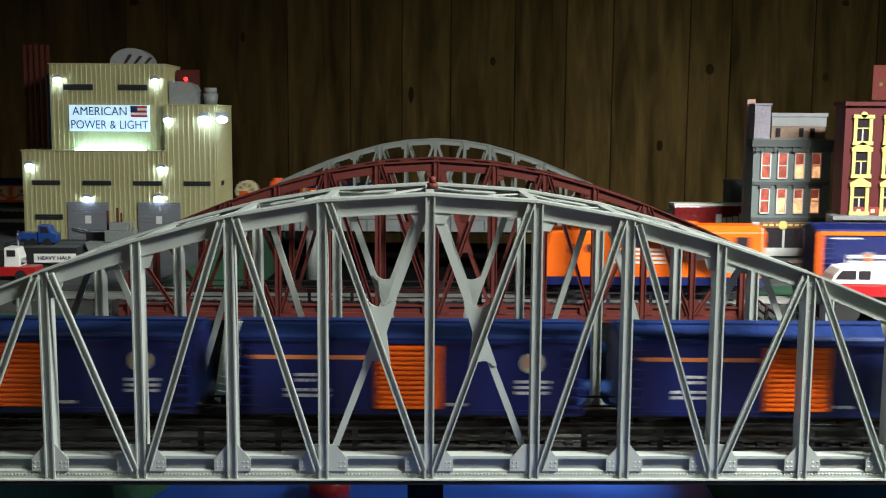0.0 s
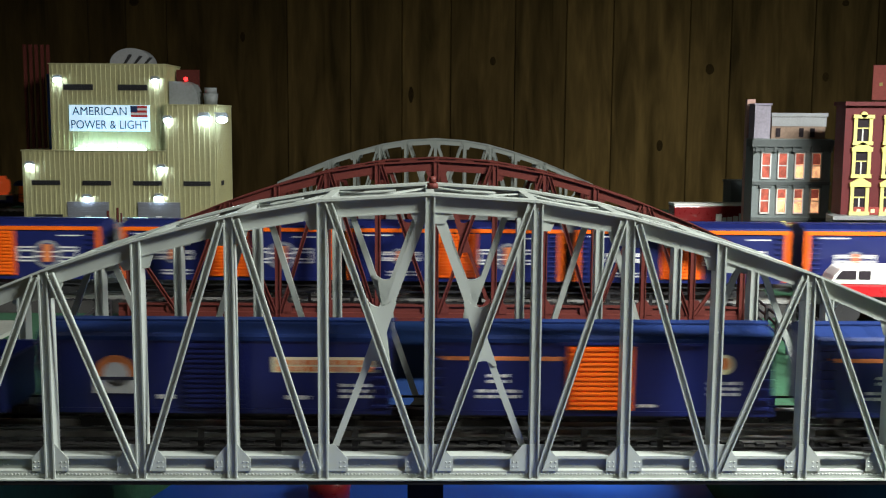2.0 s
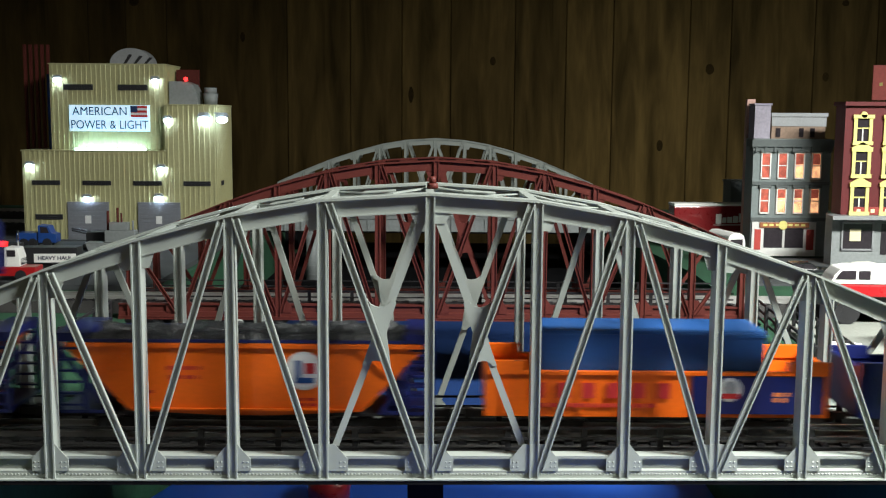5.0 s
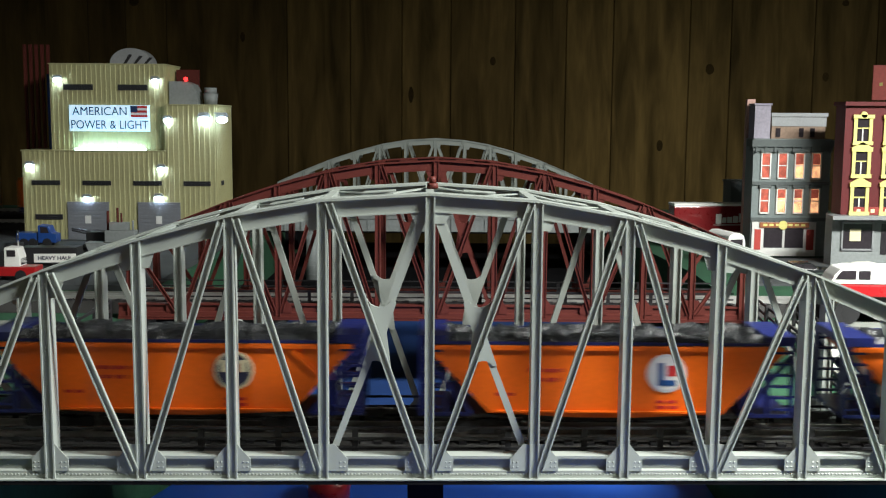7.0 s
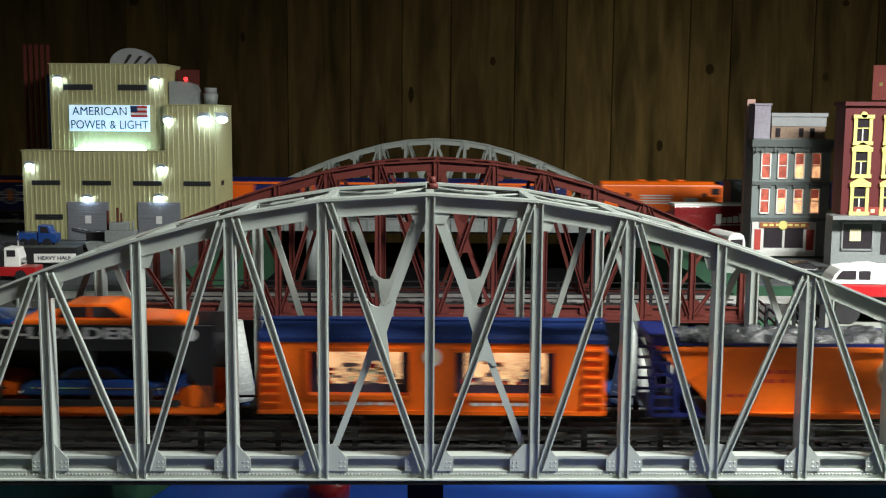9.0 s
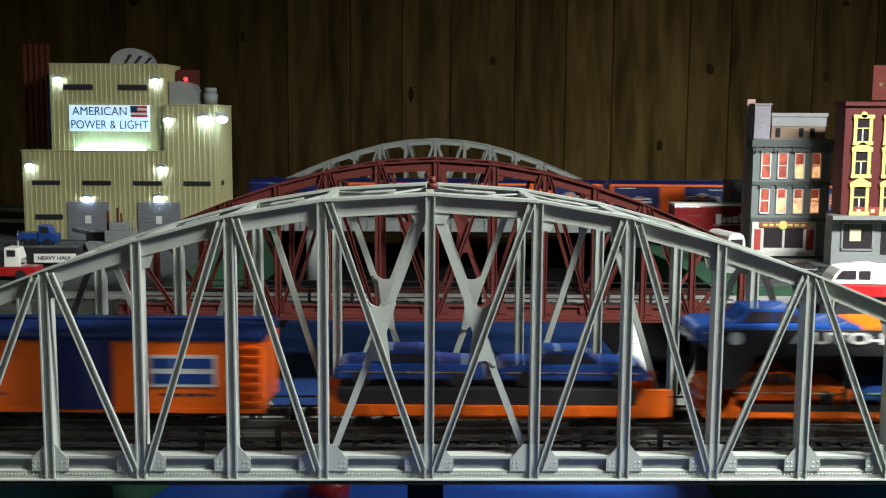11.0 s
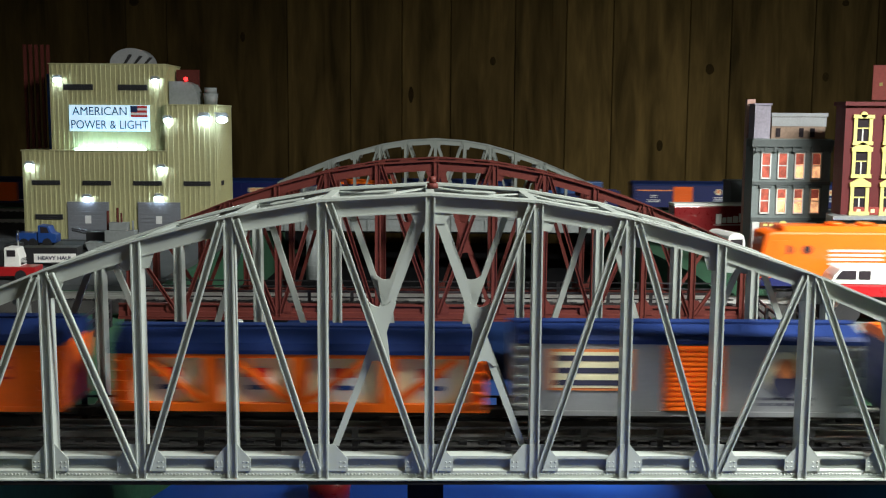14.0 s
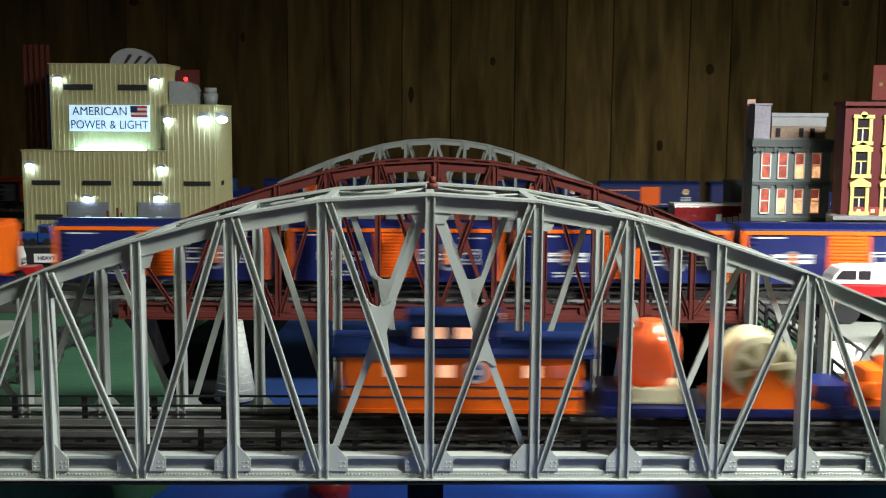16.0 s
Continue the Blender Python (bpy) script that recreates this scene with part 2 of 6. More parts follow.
# ---- the room ----
WALL_Y = 3.188
X0, X1, Y0, Z0, Z1 = -3.4, 3.4, -1.2, -0.95, 1.5
# Unseen floor, ceiling and side walls are kept dark to return little light.
floor = tagged(boxpart("floor", (X0, X1, Y0, WALL_Y + 0.2, Z0 - 0.1, Z0), CARPET), "dark carpeted room floor under the layout", "floor", kind="structure")
ceiling = tagged(boxpart("ceiling", (X0, X1, Y0, WALL_Y + 0.2, Z1, Z1 + 0.1), CEIL), "plain dark painted room ceiling, out of view", "ceiling", kind="structure")
tagged(boxpart("wall_west", (X0 - 0.1, X0, Y0, WALL_Y + 0.2, Z0, Z1), PLAINWALL), "plain dim brown side wall", "wall", kind="structure")
tagged(boxpart("wall_east", (X1, X1 + 0.1, Y0, WALL_Y + 0.2, Z0, Z1), PLAINWALL), "plain dim brown side wall", "wall", kind="structure")
tagged(boxpart("wall_south", (X0, X1, Y0 - 0.1, Y0, Z0, Z1), PLAINWALL), "plain dim brown wall behind the layout", "wall", kind="structure")
wall = tagged(boxpart("wall_north", (X0, X1, WALL_Y + 0.012, WALL_Y + 0.2, Z0, Z1), FASCIA), "dark brown knotty wood panelled wall", "wall", kind="structure")
for lx, ly, power in LAMPS:
    cl = thing("ceiling_light", "rectangular white hanging light with glowing diffuser, added out of view", "ceiling light", pose(lx, ly, 0), "ceiling lights")
    boxpart("housing", (-0.48, 0.48, -0.16, 0.16, LAMP_Z + 0.03, LAMP_Z + 0.06), WHITE, cl)
    boxpart("diffuser", (-0.45, 0.45, -0.125, 0.125, LAMP_Z + 0.022, LAMP_Z + 0.029), DIFFUSER, cl)
    for rx in (-0.4, 0.4):
        bm = bmesh.new()
        cyl(bm, (rx, 0, LAMP_Z + 0.061), (rx, 0, Z1 - 0.001), 0.004, n=10)
        part("rod", bm, GREYBODY, cl)


# ---- the table with its river ----
TABLE = -0.004
RIVER = -0.10


def table_side(name, poly):
    bm = bmesh.new()
    prism(bm, poly, RIVER - 0.03, TABLE, "z")
    bmesh.ops.recalc_face_normals(bm, faces=list(bm.faces))
    return tagged(part(name, bm, GREEN), "green grass-matted layout table top", "table top", kind="structure")


table_side("ground", [(-3.2, 0.5285), (-0.36, 0.5285), (-0.34, 0.7046), (-0.29, 0.881), (-0.26, 0.986), (-0.33, 1.145), (-0.41, 1.321), (-0.43, 1.762), (-0.40, 2.290), (-0.40, 3.083), (-3.2, 3.083)])
table_side("ground", [(3.2, 3.083), (0.40, 3.083), (0.40, 2.290), (0.43, 1.762), (0.41, 1.321), (0.33, 1.145), (0.26, 0.986), (0.29, 0.881), (0.34, 0.7046), (0.36, 0.5285), (3.2, 0.5285)])
# Bed coloured near black in place of the gap's deep shade.
tagged(boxpart("ground", (-0.5, 0.5, 0.4844, 3.083, RIVER - 0.04, RIVER - 0.008), FASCIA), "bed of the river gap, coloured black for shade", "table top", kind="structure")
bm = bmesh.new()
prism(bm, [(-0.275, 0.5461), (0.262, 0.5461), (0.258, 0.881), (0.262, 1.163), (-0.280, 1.163), (-0.275, 0.881)], RIVER - 0.008, RIVER, "z")
tagged(part("water", bm, WATER), "bright blue painted river board", "water", kind="structure")
# The same river board farther back, darkened in place of bridge shade.
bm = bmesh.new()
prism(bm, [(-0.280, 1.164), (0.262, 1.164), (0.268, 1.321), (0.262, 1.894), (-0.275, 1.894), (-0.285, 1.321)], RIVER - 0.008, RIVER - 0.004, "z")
tagged(part("water", bm, SHADEDWATER), "rear river board, its blue darkened for shade", "water", kind="structure")
tagged(boxpart("trim", (-3.2, 3.2, 0.48, 0.5285, -0.4, RIVER - 0.035), FASCIA), "black skirt of the layout table", "table skirt", kind="structure")
for tx in (-3.0, 0.0, 3.0):
    tagged(boxpart("table_leg", (tx - 0.04, tx + 0.04, 1.9, 1.98, Z0, RIVER - 0.041), PLAINWALL, round_by=0.004), "square wooden leg under the layout table", "table leg", "table legs")


# ---- bridges ----
XS = [0.0, 0.0749, 0.1392, 0.2034, 0.2674, 0.3305, 0.3945]
ZS = [0.2034, 0.1988, 0.1878, 0.1706, 0.1494, 0.1238, 0.0945]
WIDE = 0.1206


def strip(bm, p, q, w, y0, y1):
    """A flat bar in an upright plane from p to q, both (x, z), w wide, between the depths y0 and y1."""
    p, q = Vector(p), Vector(q)
    n = Vector((-(q - p).y, (q - p).x)).normalized() * (w / 2)
    prism(bm, [tuple(p - n), tuple(q - n), tuple(q + n), tuple(p + n)], *sorted((y0, y1)))


def arc(c, r, a0, a1, n=8):
    return [(c[0] + r * math.cos(radians(a0 + (a1 - a0) * k / n)), c[1] + r * math.sin(radians(a0 + (a1 - a0) * k / n))) for k in range(n + 1)]


def bridge(name, material, label, at, rivets=False):
    br = thing(name, label, "bridge", at, "arched truss bridges")
    xs = [-x for x in XS[:0:-1]] + XS
    zs = ZS[:0:-1] + ZS
    for side in (0, 1):
        y = side * WIDE
        out = -1 if side == 0 else 1

        def deep(d):
            """The depth d outwards of this truss's plane."""
            return y + out * d
        # top chord: a box with a wide cover plate, bent along the arch
        bm = bmesh.new()
        sect = [(-0.0086, 0.0), (0.0086, 0.0), (0.0086, -0.0017), (0.0050, -0.0017), (0.0050, -0.0122), (0.0056, -0.0122), (0.0056, -0.0133), (-0.0056, -0.0133), (-0.0056, -0.0122), (-0.0050, -0.0122), (-0.0050, -0.0017), (-0.0086, -0.0017)]
        rings = [[bm.verts.new((x, y + a, z + c)) for a, c in sect] for x, z in zip(xs, zs)]
        for u, v in zip(rings, rings[1:]):
            for k in range(12):
                bm.faces.new([u[k], u[(k + 1) % 12], v[(k + 1) % 12], v[k]])
        bm.faces.new(rings[0])
        bm.faces.new(rings[-1])
        bmesh.ops.recalc_face_normals(bm, faces=list(bm.faces))
        part("top_chord", bm, material, br)
        # bottom chord: base plate, riveted angle, web and top flange
        bm = bmesh.new()
        sect = [(-0.0066, -0.0010), (0.0094, -0.0010), (0.0094, 0.0), (0.0060, 0.0), (0.0060, 0.0054), (0.0036, 0.0062), (0.0036, 0.0142), (0.0062, 0.0142), (0.0062, 0.0162), (-0.0048, 0.0162), (-0.0048, 0.0142), (-0.0030, 0.0142), (-0.0030, 0.0), (-0.0066, 0.0)]
        prism(bm, [(deep(a), c) for a, c in sect], -0.41, 0.41, "x")
        part("bottom_chord", bm, material, br)
        # Silver bridges get this strip black to stand in for underside shade.
        boxpart("underside_strip", (-0.41, 0.41, *sorted((deep(0.0088), deep(-0.0060))), -0.0041, -0.0012), FASCIA if material is SILVER else material, br, "strip coloured black for the shade under the chord" if material is SILVER else "")
        for i, (x, z) in enumerate(zip(xs, zs)):
            k = abs(i - 6)
            bm = bmesh.new()
            # an upright of H section, its web a little behind the edges
            prism(bm, [(x + a, deep(d)) for a, d in ((-0.0034, 0.0082), (-0.0023, 0.0082), (-0.0023, 0.0066), (0.0023, 0.0066), (0.0023, 0.0082), (0.0034, 0.0082),
                                                     (0.0034, -0.0052), (0.0023, -0.0052), (0.0023, -0.0036), (-0.0023, -0.0036), (-0.0023, -0.0052), (-0.0034, -0.0052))], 0.0003, z - 0.0017, "z")
            bmesh.ops.recalc_face_normals(bm, faces=list(bm.faces))
            part("post", bm, material, br)
            if k > 5:
                continue
            # gussets: wide at the feet where diagonals land
            bm = bmesh.new()
            g = 0.0147 if k == 0 else (0.0125 if k % 2 else 0.0138)
            sl = 0.0 if k == 0 else (zs[i + 1] - zs[i - 1]) / (xs[i + 1] - xs[i - 1])
            zb = z - 0.0128
            prism(bm, [(x - g, zb - sl * g), (x + g, zb + sl * g), (x + g * 0.7, zb - 0.0085 + sl * 0.004), (x - g * 0.7, zb - 0.0085 - sl * 0.004)], *sorted((deep(0.0042), deep(0.0049))))
            part("gusset", bm, material, br)
            bm = bmesh.new()
            half = [(0.0172, 0.0055), (0.0172, 0.0140), (0.0082, 0.0250)] if k % 2 or k == 0 else [(0.0128, 0.0055), (0.0128, 0.0140), (0.0036, 0.0250)]
            prism(bm, [(x + a, c) for a, c in half] + [(x - a, c) for a, c in half[::-1]], *sorted((deep(0.0063), deep(0.0070))))
            part("gusset", bm, material, br)
        # channel-section diagonals between the posts
        for s in (-1, 1):
            for top, bot in ((1, 0), (2, 1), (2, 3), (4, 3), (4, 5), (6, 5)):
                e = 1 if XS[bot] > XS[top] else -1
                p = Vector((s * (XS[top] + e * 0.0052), ZS[top] - 0.0030 - (0.0022 if e > 0 else 0.0)))
                q = Vector((s * (XS[bot] - e * 0.0042), 0.0066))
                n = Vector((-(q - p).y, (q - p).x)).normalized() * 0.0020
                bm = bmesh.new()
                strip(bm, p, q, 0.0046, deep(0.0071), deep(0.0060))
                for w in (-1, 1):
                    strip(bm, p + n * w, q + n * w, 0.0009, deep(0.0092), deep(0.0062))
                part("diagonal", bm, material, br)
            # the lighter counter-brace of the centre panel, wide above its crossing plate
            bm = bmesh.new()
            p, c, q = Vector((s * 0.0068, 0.1830)), Vector((s * 0.0353, 0.1050)), Vector((s * 0.0664, 0.0235))
            strip(bm, p, c, 0.0060, deep(0.0042), deep(0.0032))
            strip(bm, c, q, 0.0048, deep(0.0041), deep(0.0031))
            part("counter_brace", bm, material, br)
            # crossing plate with a round notch above and below
            bm = bmesh.new()
            edge = arc((0.0, 0.1325), 0.0094, 205, 335) + [(0.0118, 0.1262), (0.0050, 0.1050), (0.0078, 0.0815)] + arc((-0.0028, 0.0772), 0.0078, 30, 150) + [(-0.0122, 0.0815), (-0.0040, 0.1050), (-0.0070, 0.1262)]
            prism(bm, [(s * (0.0353 - px), z) for px, z in edge], *sorted((deep(0.0048), deep(0.0026))))
            part("crossing_plate", bm, material, br)
        if rivets and side == 0:
            bm = bmesh.new()

            def stud(x, yy, z, r=0.0006):
                v = [bm.verts.new((x + a * r, yy, z + b * r)) for a, b in ((-1, -1), (1, -1), (1, 1), (-1, 1))]
                t = bm.verts.new((x, yy - r * 0.9, z))
                for i in range(4):
                    bm.faces.new([v[i], v[(i + 1) % 4], t])
            for k in range(-158, 159):
                stud(k * 0.0025, y - 0.0060, 0.0028)
            for i, (x, z) in enumerate(zip(xs, zs)):
                k = 0.004
                while k < z - 0.004:
                    stud(x, y - 0.0066, k, 0.0005)
                    k += 0.0030
                w = 0.0150 if abs(i - 6) % 2 or i == 6 else 0.0108
                for a in (-w, 0.003 - w, w - 0.003, w):
                    for b in (0.0085, 0.0120):
                        stud(x + a, y - 0.0070, b)
                for a in (0.029, 0.032):
                    for b in (0.0090, 0.0122):
                        stud(x + a, y - 0.0036, b)
            for i in range(len(xs) - 1):
                n = int((xs[i + 1] - xs[i]) / 0.0035)
                for k in range(n):
                    f = (k + 0.5) / n
                    stud(xs[i] + f * (xs[i + 1] - xs[i]), y - 0.0050, zs[i] + f * (zs[i + 1] - zs[i]) - 0.0038, 0.0004)
            # short riveted rows where the diagonals meet the chord
            for s in (-1, 1):
                for top, bot in ((1, 0), (2, 1), (2, 3), (4, 3), (4, 5)):
                    e = 1 if XS[bot] > XS[top] else -1
                    p = Vector((s * (XS[top] + e * 0.0052), ZS[top] - 0.0052))
                    d = (Vector((s * (XS[bot] - e * 0.0042), 0.0066)) - p).normalized()
                    n = Vector((-d.y, d.x)) * 0.0010
                    for k in range(7):
                        for w in (-1, 1):
                            o = p + d * (0.004 + 0.003 * k) + n * w
                            stud(o.x, y - 0.0071, o.y, 0.0005)
            rv = part("riveting", bm, material, br)
            rv["kind"] = "stuff"
    # struts and lateral bracing between the top chords
    for i, (x, z) in enumerate(zip(xs, zs)):
        if abs(x) < 0.33:
            bm = bmesh.new()
            box(bm, x - 0.003, x + 0.003, 0.006, WIDE - 0.006, z - 0.009, z - 0.0015)
            part("strut", bm, material, br)
            if i + 1 < len(xs) and abs(xs[i + 1]) < 0.33:
                for k in (0, 1):
                    ya, yb = (0.007, WIDE - 0.007) if k else (WIDE - 0.007, 0.007)
                    bm = bmesh.new()
                    beam(bm, (x, ya, z - 0.003 - 0.001 * k), (xs[i + 1], yb, zs[i + 1] - 0.003 - 0.001 * k), 0.0045, 0.001, (0, 0, 1))
                    part("lateral_brace", bm, material, br)
                bm = bmesh.new()
                mx, mz = (x + xs[i + 1]) / 2, (z + zs[i + 1]) / 2 - 0.0015
                sl = (zs[i + 1] - z) / (xs[i + 1] - x)
                prism(bm, [(mx - 0.012, mz - sl * 0.012), (mx + 0.012, mz + sl * 0.012), (mx + 0.012, mz + 0.0008 + sl * 0.012), (mx - 0.012, mz + 0.0008 - sl * 0.012)], WIDE / 2 - 0.008, WIDE / 2 + 0.008)
                part("brace_plate", bm, material, br)
    # deck and floor beams
    bm = bmesh.new()
    box(bm, -0.40, 0.40, 0.0068, WIDE - 0.0068, 0.003, 0.009)
    for x in xs:
        box(bm, x - 0.004, x + 0.004, 0.008, WIDE - 0.008, -0.0035, 0.003)
    part("deck", bm, DARK if material is SILVER else material, br)
    # black hand rails on both sides of the track
    for yy in (0.0165, WIDE - 0.0165):
        ra = part("hand_rail", rail_mesh(-0.39, 0.39, 0.056, 0.009), BLACK, br, "black three-bar hand rail")
        ra.location = (0, yy, 0)
    if not rivets:
        return br
    bm = bmesh.new()
    cyl(bm, (0, 0, ZS[0]), (0, 0, ZS[0] + 0.004), 0.0045, 0.004)
    cyl(bm, (0, 0, ZS[0] + 0.004), (0, 0, ZS[0] + 0.009), 0.003, 0.0022)
    be = part("beacon", bm, OXIDE, br, "small dark red beacon on the crown")
    be.location = (0.002, WIDE * 0.5, -0.001)
    return br


def rail_mesh(a, b, pitch, z):
    bm = bmesh.new()
    n = int((b - a) / pitch)
    for k in range(n + 1):
        x = a + k * pitch
        box(bm, x - 0.0022, x + 0.0022, -0.001, 0.001, z, z + 0.0215)
    for dz in (0.0205, 0.0125, 0.0052):
        box(bm, a, b, -0.0022, -0.0010, z + dz, z + dz + 0.0018)
    return bm


BX = -0.009
bridge("truss_bridge", SILVER, "silver plastic arched truss bridge with riveted posts", pose(BX, 0.725, 0, 0, 0, 1.2), rivets=True)
bridge("truss_bridge", OXIDE, "oxide red plastic arched truss bridge over the river", pose(BX, 1.335, 0))
bridge("truss_bridge", SILVER, "silver plastic arched truss bridge near the wall", pose(BX - 0.012, 2.642, 0.004))


# ---- tracks: two ovals ----
def oval(s, y_front, y_back, xl, xr, way):
    """The pose at s metres along an oval from x = 0 on its front straight; way 1 runs right in front, -1 left."""
    r = (y_back - y_front) / 2
    a, b = (xr, xl) if way > 0 else (xl, xr)
    total = 2 * (xl + xr) + 2 * math.pi * r
    s %= total
    if s <= a:
        x, y, h = s, y_front, 0.0
    elif s <= a + math.pi * r:
        f = (s - a) / r
        x, y, h = a + r * math.sin(f), y_front + r - r * math.cos(f), f
    elif s <= a + math.pi * r + a + b:
        x, y, h = a - (s - a - math.pi * r), y_back, math.pi
    elif s <= total - b:
        f = (s - 2 * a - b - math.pi * r) / r
        x, y, h = -b - r * math.sin(f), y_front + r + r * math.cos(f), math.pi + f
    else:
        x, y, h = s - total, y_front, 2 * math.pi
    if way < 0:
        x, h = -x, math.pi - h
    return x, y, h


OUTER = (0.784, 2.703, 1.414, 1.244, 1)
INNER = (1.396, 2.413, 1.708, 1.318, -1)
RAIL = 0.0175


def track(label, loop):
    total = 2 * (loop[2] + loop[3]) + math.pi * (loop[1] - loop[0])
    tr = thing("railway_track", label, "track", None, "railway tracks", "structure")
    bed, ties = bmesh.new(), bmesh.new()
    n = int(total / 0.04)
    rows = []
    for i in range(n):
        x, y, h = oval(i * total / n, *loop)
        d = Vector((math.cos(h), math.sin(h), 0))
        s = Vector((-d.y, d.x, 0))
        rows.append((Vector((x, y, 0)), s))
    for bmx, prof in ((bed, [(-0.034, TABLE + 0.0005), (-0.028, 0.0115), (0.028, 0.0115), (0.034, TABLE + 0.0005)]),):
        rings = [[bmx.verts.new(p + s * a + Vector((0, 0, z))) for a, z in prof] for p, s in rows]
        for i in range(n):
            u, v = rings[i], rings[(i + 1) % n]
            for k in range(len(prof) - 1):
                bmx.faces.new([u[k], u[k + 1], v[k + 1], v[k]])
    for off in (-0.0159, 0.0, 0.0159):
        rail = bmesh.new()
        prof = [(-0.0012, 0.0125), (-0.0012, RAIL), (0.0012, RAIL), (0.0012, 0.0125)]
        rings = [[rail.verts.new(p + s * (a + off) + Vector((0, 0, z))) for a, z in prof] for p, s in rows]
        for i in range(n):
            u, v = rings[i], rings[(i + 1) % n]
            for k in range(3):
                rail.faces.new([u[k], u[k + 1], v[k + 1], v[k]])
        bmesh.ops.recalc_face_normals(rail, faces=list(rail.faces))
        part("rail", rail, STEEL, tr, "shiny steel rail")
    m = int(total / 0.016)
    for i in range(m):
        x, y, h = oval(i * total / m, *loop)
        d = Vector((math.cos(h), math.sin(h), 0))
        s = Vector((-d.y, d.x, 0))
        c = Vector((x, y, 0.0122))
        beam(ties, c - s * 0.024, c + s * 0.024, 0.006, 0.0028, (0, 0, 1))
    bmesh.ops.recalc_face_normals(bed, faces=list(bed.faces))
    part("roadbed", bed, DARK, tr, "dark grey roadbed")
    tie = part("ties", ties, BLACK, tr, "black ties")
    tie["kind"] = "stuff"


track("three-rail toy railway track in an outer oval", OUTER)
track("three-rail toy railway track in an inner oval", INNER)


# ---- rolling stock ----
BOGIE, WHEEL = bpy.data.meshes.new("bogie"), bpy.data.meshes.new("wheel")
_b = bmesh.new()
for _y in (-0.0225, 0.0225):
    box(_b, -0.026, 0.026, _y - 0.0016, _y + 0.0016, 0.007, 0.0125)
    for _x in (-0.0185, 0.0185):
        box(_b, _x - 0.0055, _x + 0.0055, _y - 0.0024, _y + 0.0024, 0.0045, 0.0135)
    box(_b, -0.007, 0.007, _y - 0.0022, _y + 0.0022, 0.003, 0.014)
box(_b, -0.005, 0.005, -0.022, 0.022, 0.009, 0.0165)
_b.to_mesh(BOGIE)
_b.free()
BOGIE.materials.append(BLACK)
_b = bmesh.new()
for _y in (-0.0165, 0.0165):
    cyl(_b, (0, _y - 0.0015, 0), (0, _y + 0.0015, 0), 0.0085, n=20)
cyl(_b, (0, -0.0165, 0), (0, 0.0165, 0), 0.0016, n=8)
_b.to_mesh(WHEEL)
_b.free()
WHEEL.materials.append(STEEL)


def shared(name, me, parent, at):
    ob = new(name, me)
    ob.parent = parent
    ob.matrix_local = at
    return ob


def car_base(name, label, length, group, under=BLACK, floor_z=0.0185):
    car = thing(name, label, name.replace("_", " "), None, group)
    for s in (-1, 1):
        bo = shared("bogie", BOGIE, car, pose(s * (length / 2 - 0.05), 0, 0))
        for a in (-0.0185, 0.0185):
            shared("wheel", WHEEL, bo, pose(a, 0, 0.0085))
        bm = bmesh.new()
        box(bm, s * (length / 2 - 0.004), s * (length / 2 + 0.0145), -0.0025, 0.0025, 0.0095, 0.0145)
        box(bm, s * (length / 2 + 0.009), s * (length / 2 + 0.0155), -0.0045, 0.0045, 0.008, 0.016)
        bmesh.ops.recalc_face_normals(bm, faces=list(bm.faces))
        part("coupler", bm, BLACK, car)
    bm = bmesh.new()
    box(bm, -length / 2 + 0.002, length / 2 - 0.002, -0.027, 0.027, 0.0165, floor_z)
    box(bm, -length / 2 + 0.07, length / 2 - 0.07, -0.007, 0.007, 0.009, 0.0165)
    box(bm, -0.035, 0.02, 0.008, 0.022, 0.007, 0.0165)
    part("underframe", bm, under, car)
    return car


W = 0.031


def both(x0, x1):
    """The stretch on the near side, and the same turned to the far side."""
    return ((-1, x0, x1), (1, -x1, -x0))


def plate(name, car, x0, x1, z0, z1, material, depth=0.0008, label="", w=W):
    for s, a, b in both(x0, x1):
        boxpart(name, (a, b, min(s * w, s * (w + depth)), max(s * w, s * (w + depth)), z0, z1), material, car, label)


def disc(name, car, x, z, r, material, depth=0.0008, label="", w=W, n=28):
    for s, a, _ in both(x, x):
        bm = bmesh.new()
        cyl(bm, (a, s * w, z), (a, s * (w + depth), z), r, n=n)
        part(name, bm, material, car, label)


def ladder(car, x, z0, z1, material, width=0.011, w=W):
    for s, a, _ in both(x, x):
        bm = bmesh.new()
        ya, yb = sorted((s * w, s * (w + 0.0010)))
        for e in (-1, 1):
            box(bm, a + e * (width / 2 - 0.0005) - 0.0005, a + e * (width / 2 - 0.0005) + 0.0005, ya, yb, z0, z1)
        rails = part("ladder", bm, material, car)
        n = max(3, int((z1 - z0) / 0.0065))
        for k in range(n):
            piece("rung", (width, 0.0022, 0.0016), material, rails, (a, s * (w + 0.0011), z0 + (k + 0.5) * (z1 - z0) / n))


def ink_rows(car, x, z, width, rows, material, seed=1, h=0.0022, gap=0.0042, w=W):
    """Lines of small unreadable print as bars."""
    rnd = random.Random(seed)
    for s, a, _ in both(x, x):
        bm = bmesh.new()
        for r in range(rows):
            u = -width / 2
            while u < width / 2:
                d = rnd.uniform(0.003, 0.008)
                e = min(u + d, width / 2)
                box(bm, a + u, a + e, min(s * w, s * (w + 0.0003)), max(s * w, s * (w + 0.0003)), z - r * gap - h, z - r * gap)
                u = e + rnd.uniform(0.0012, 0.003)
        part("lettering", bm, material, car)


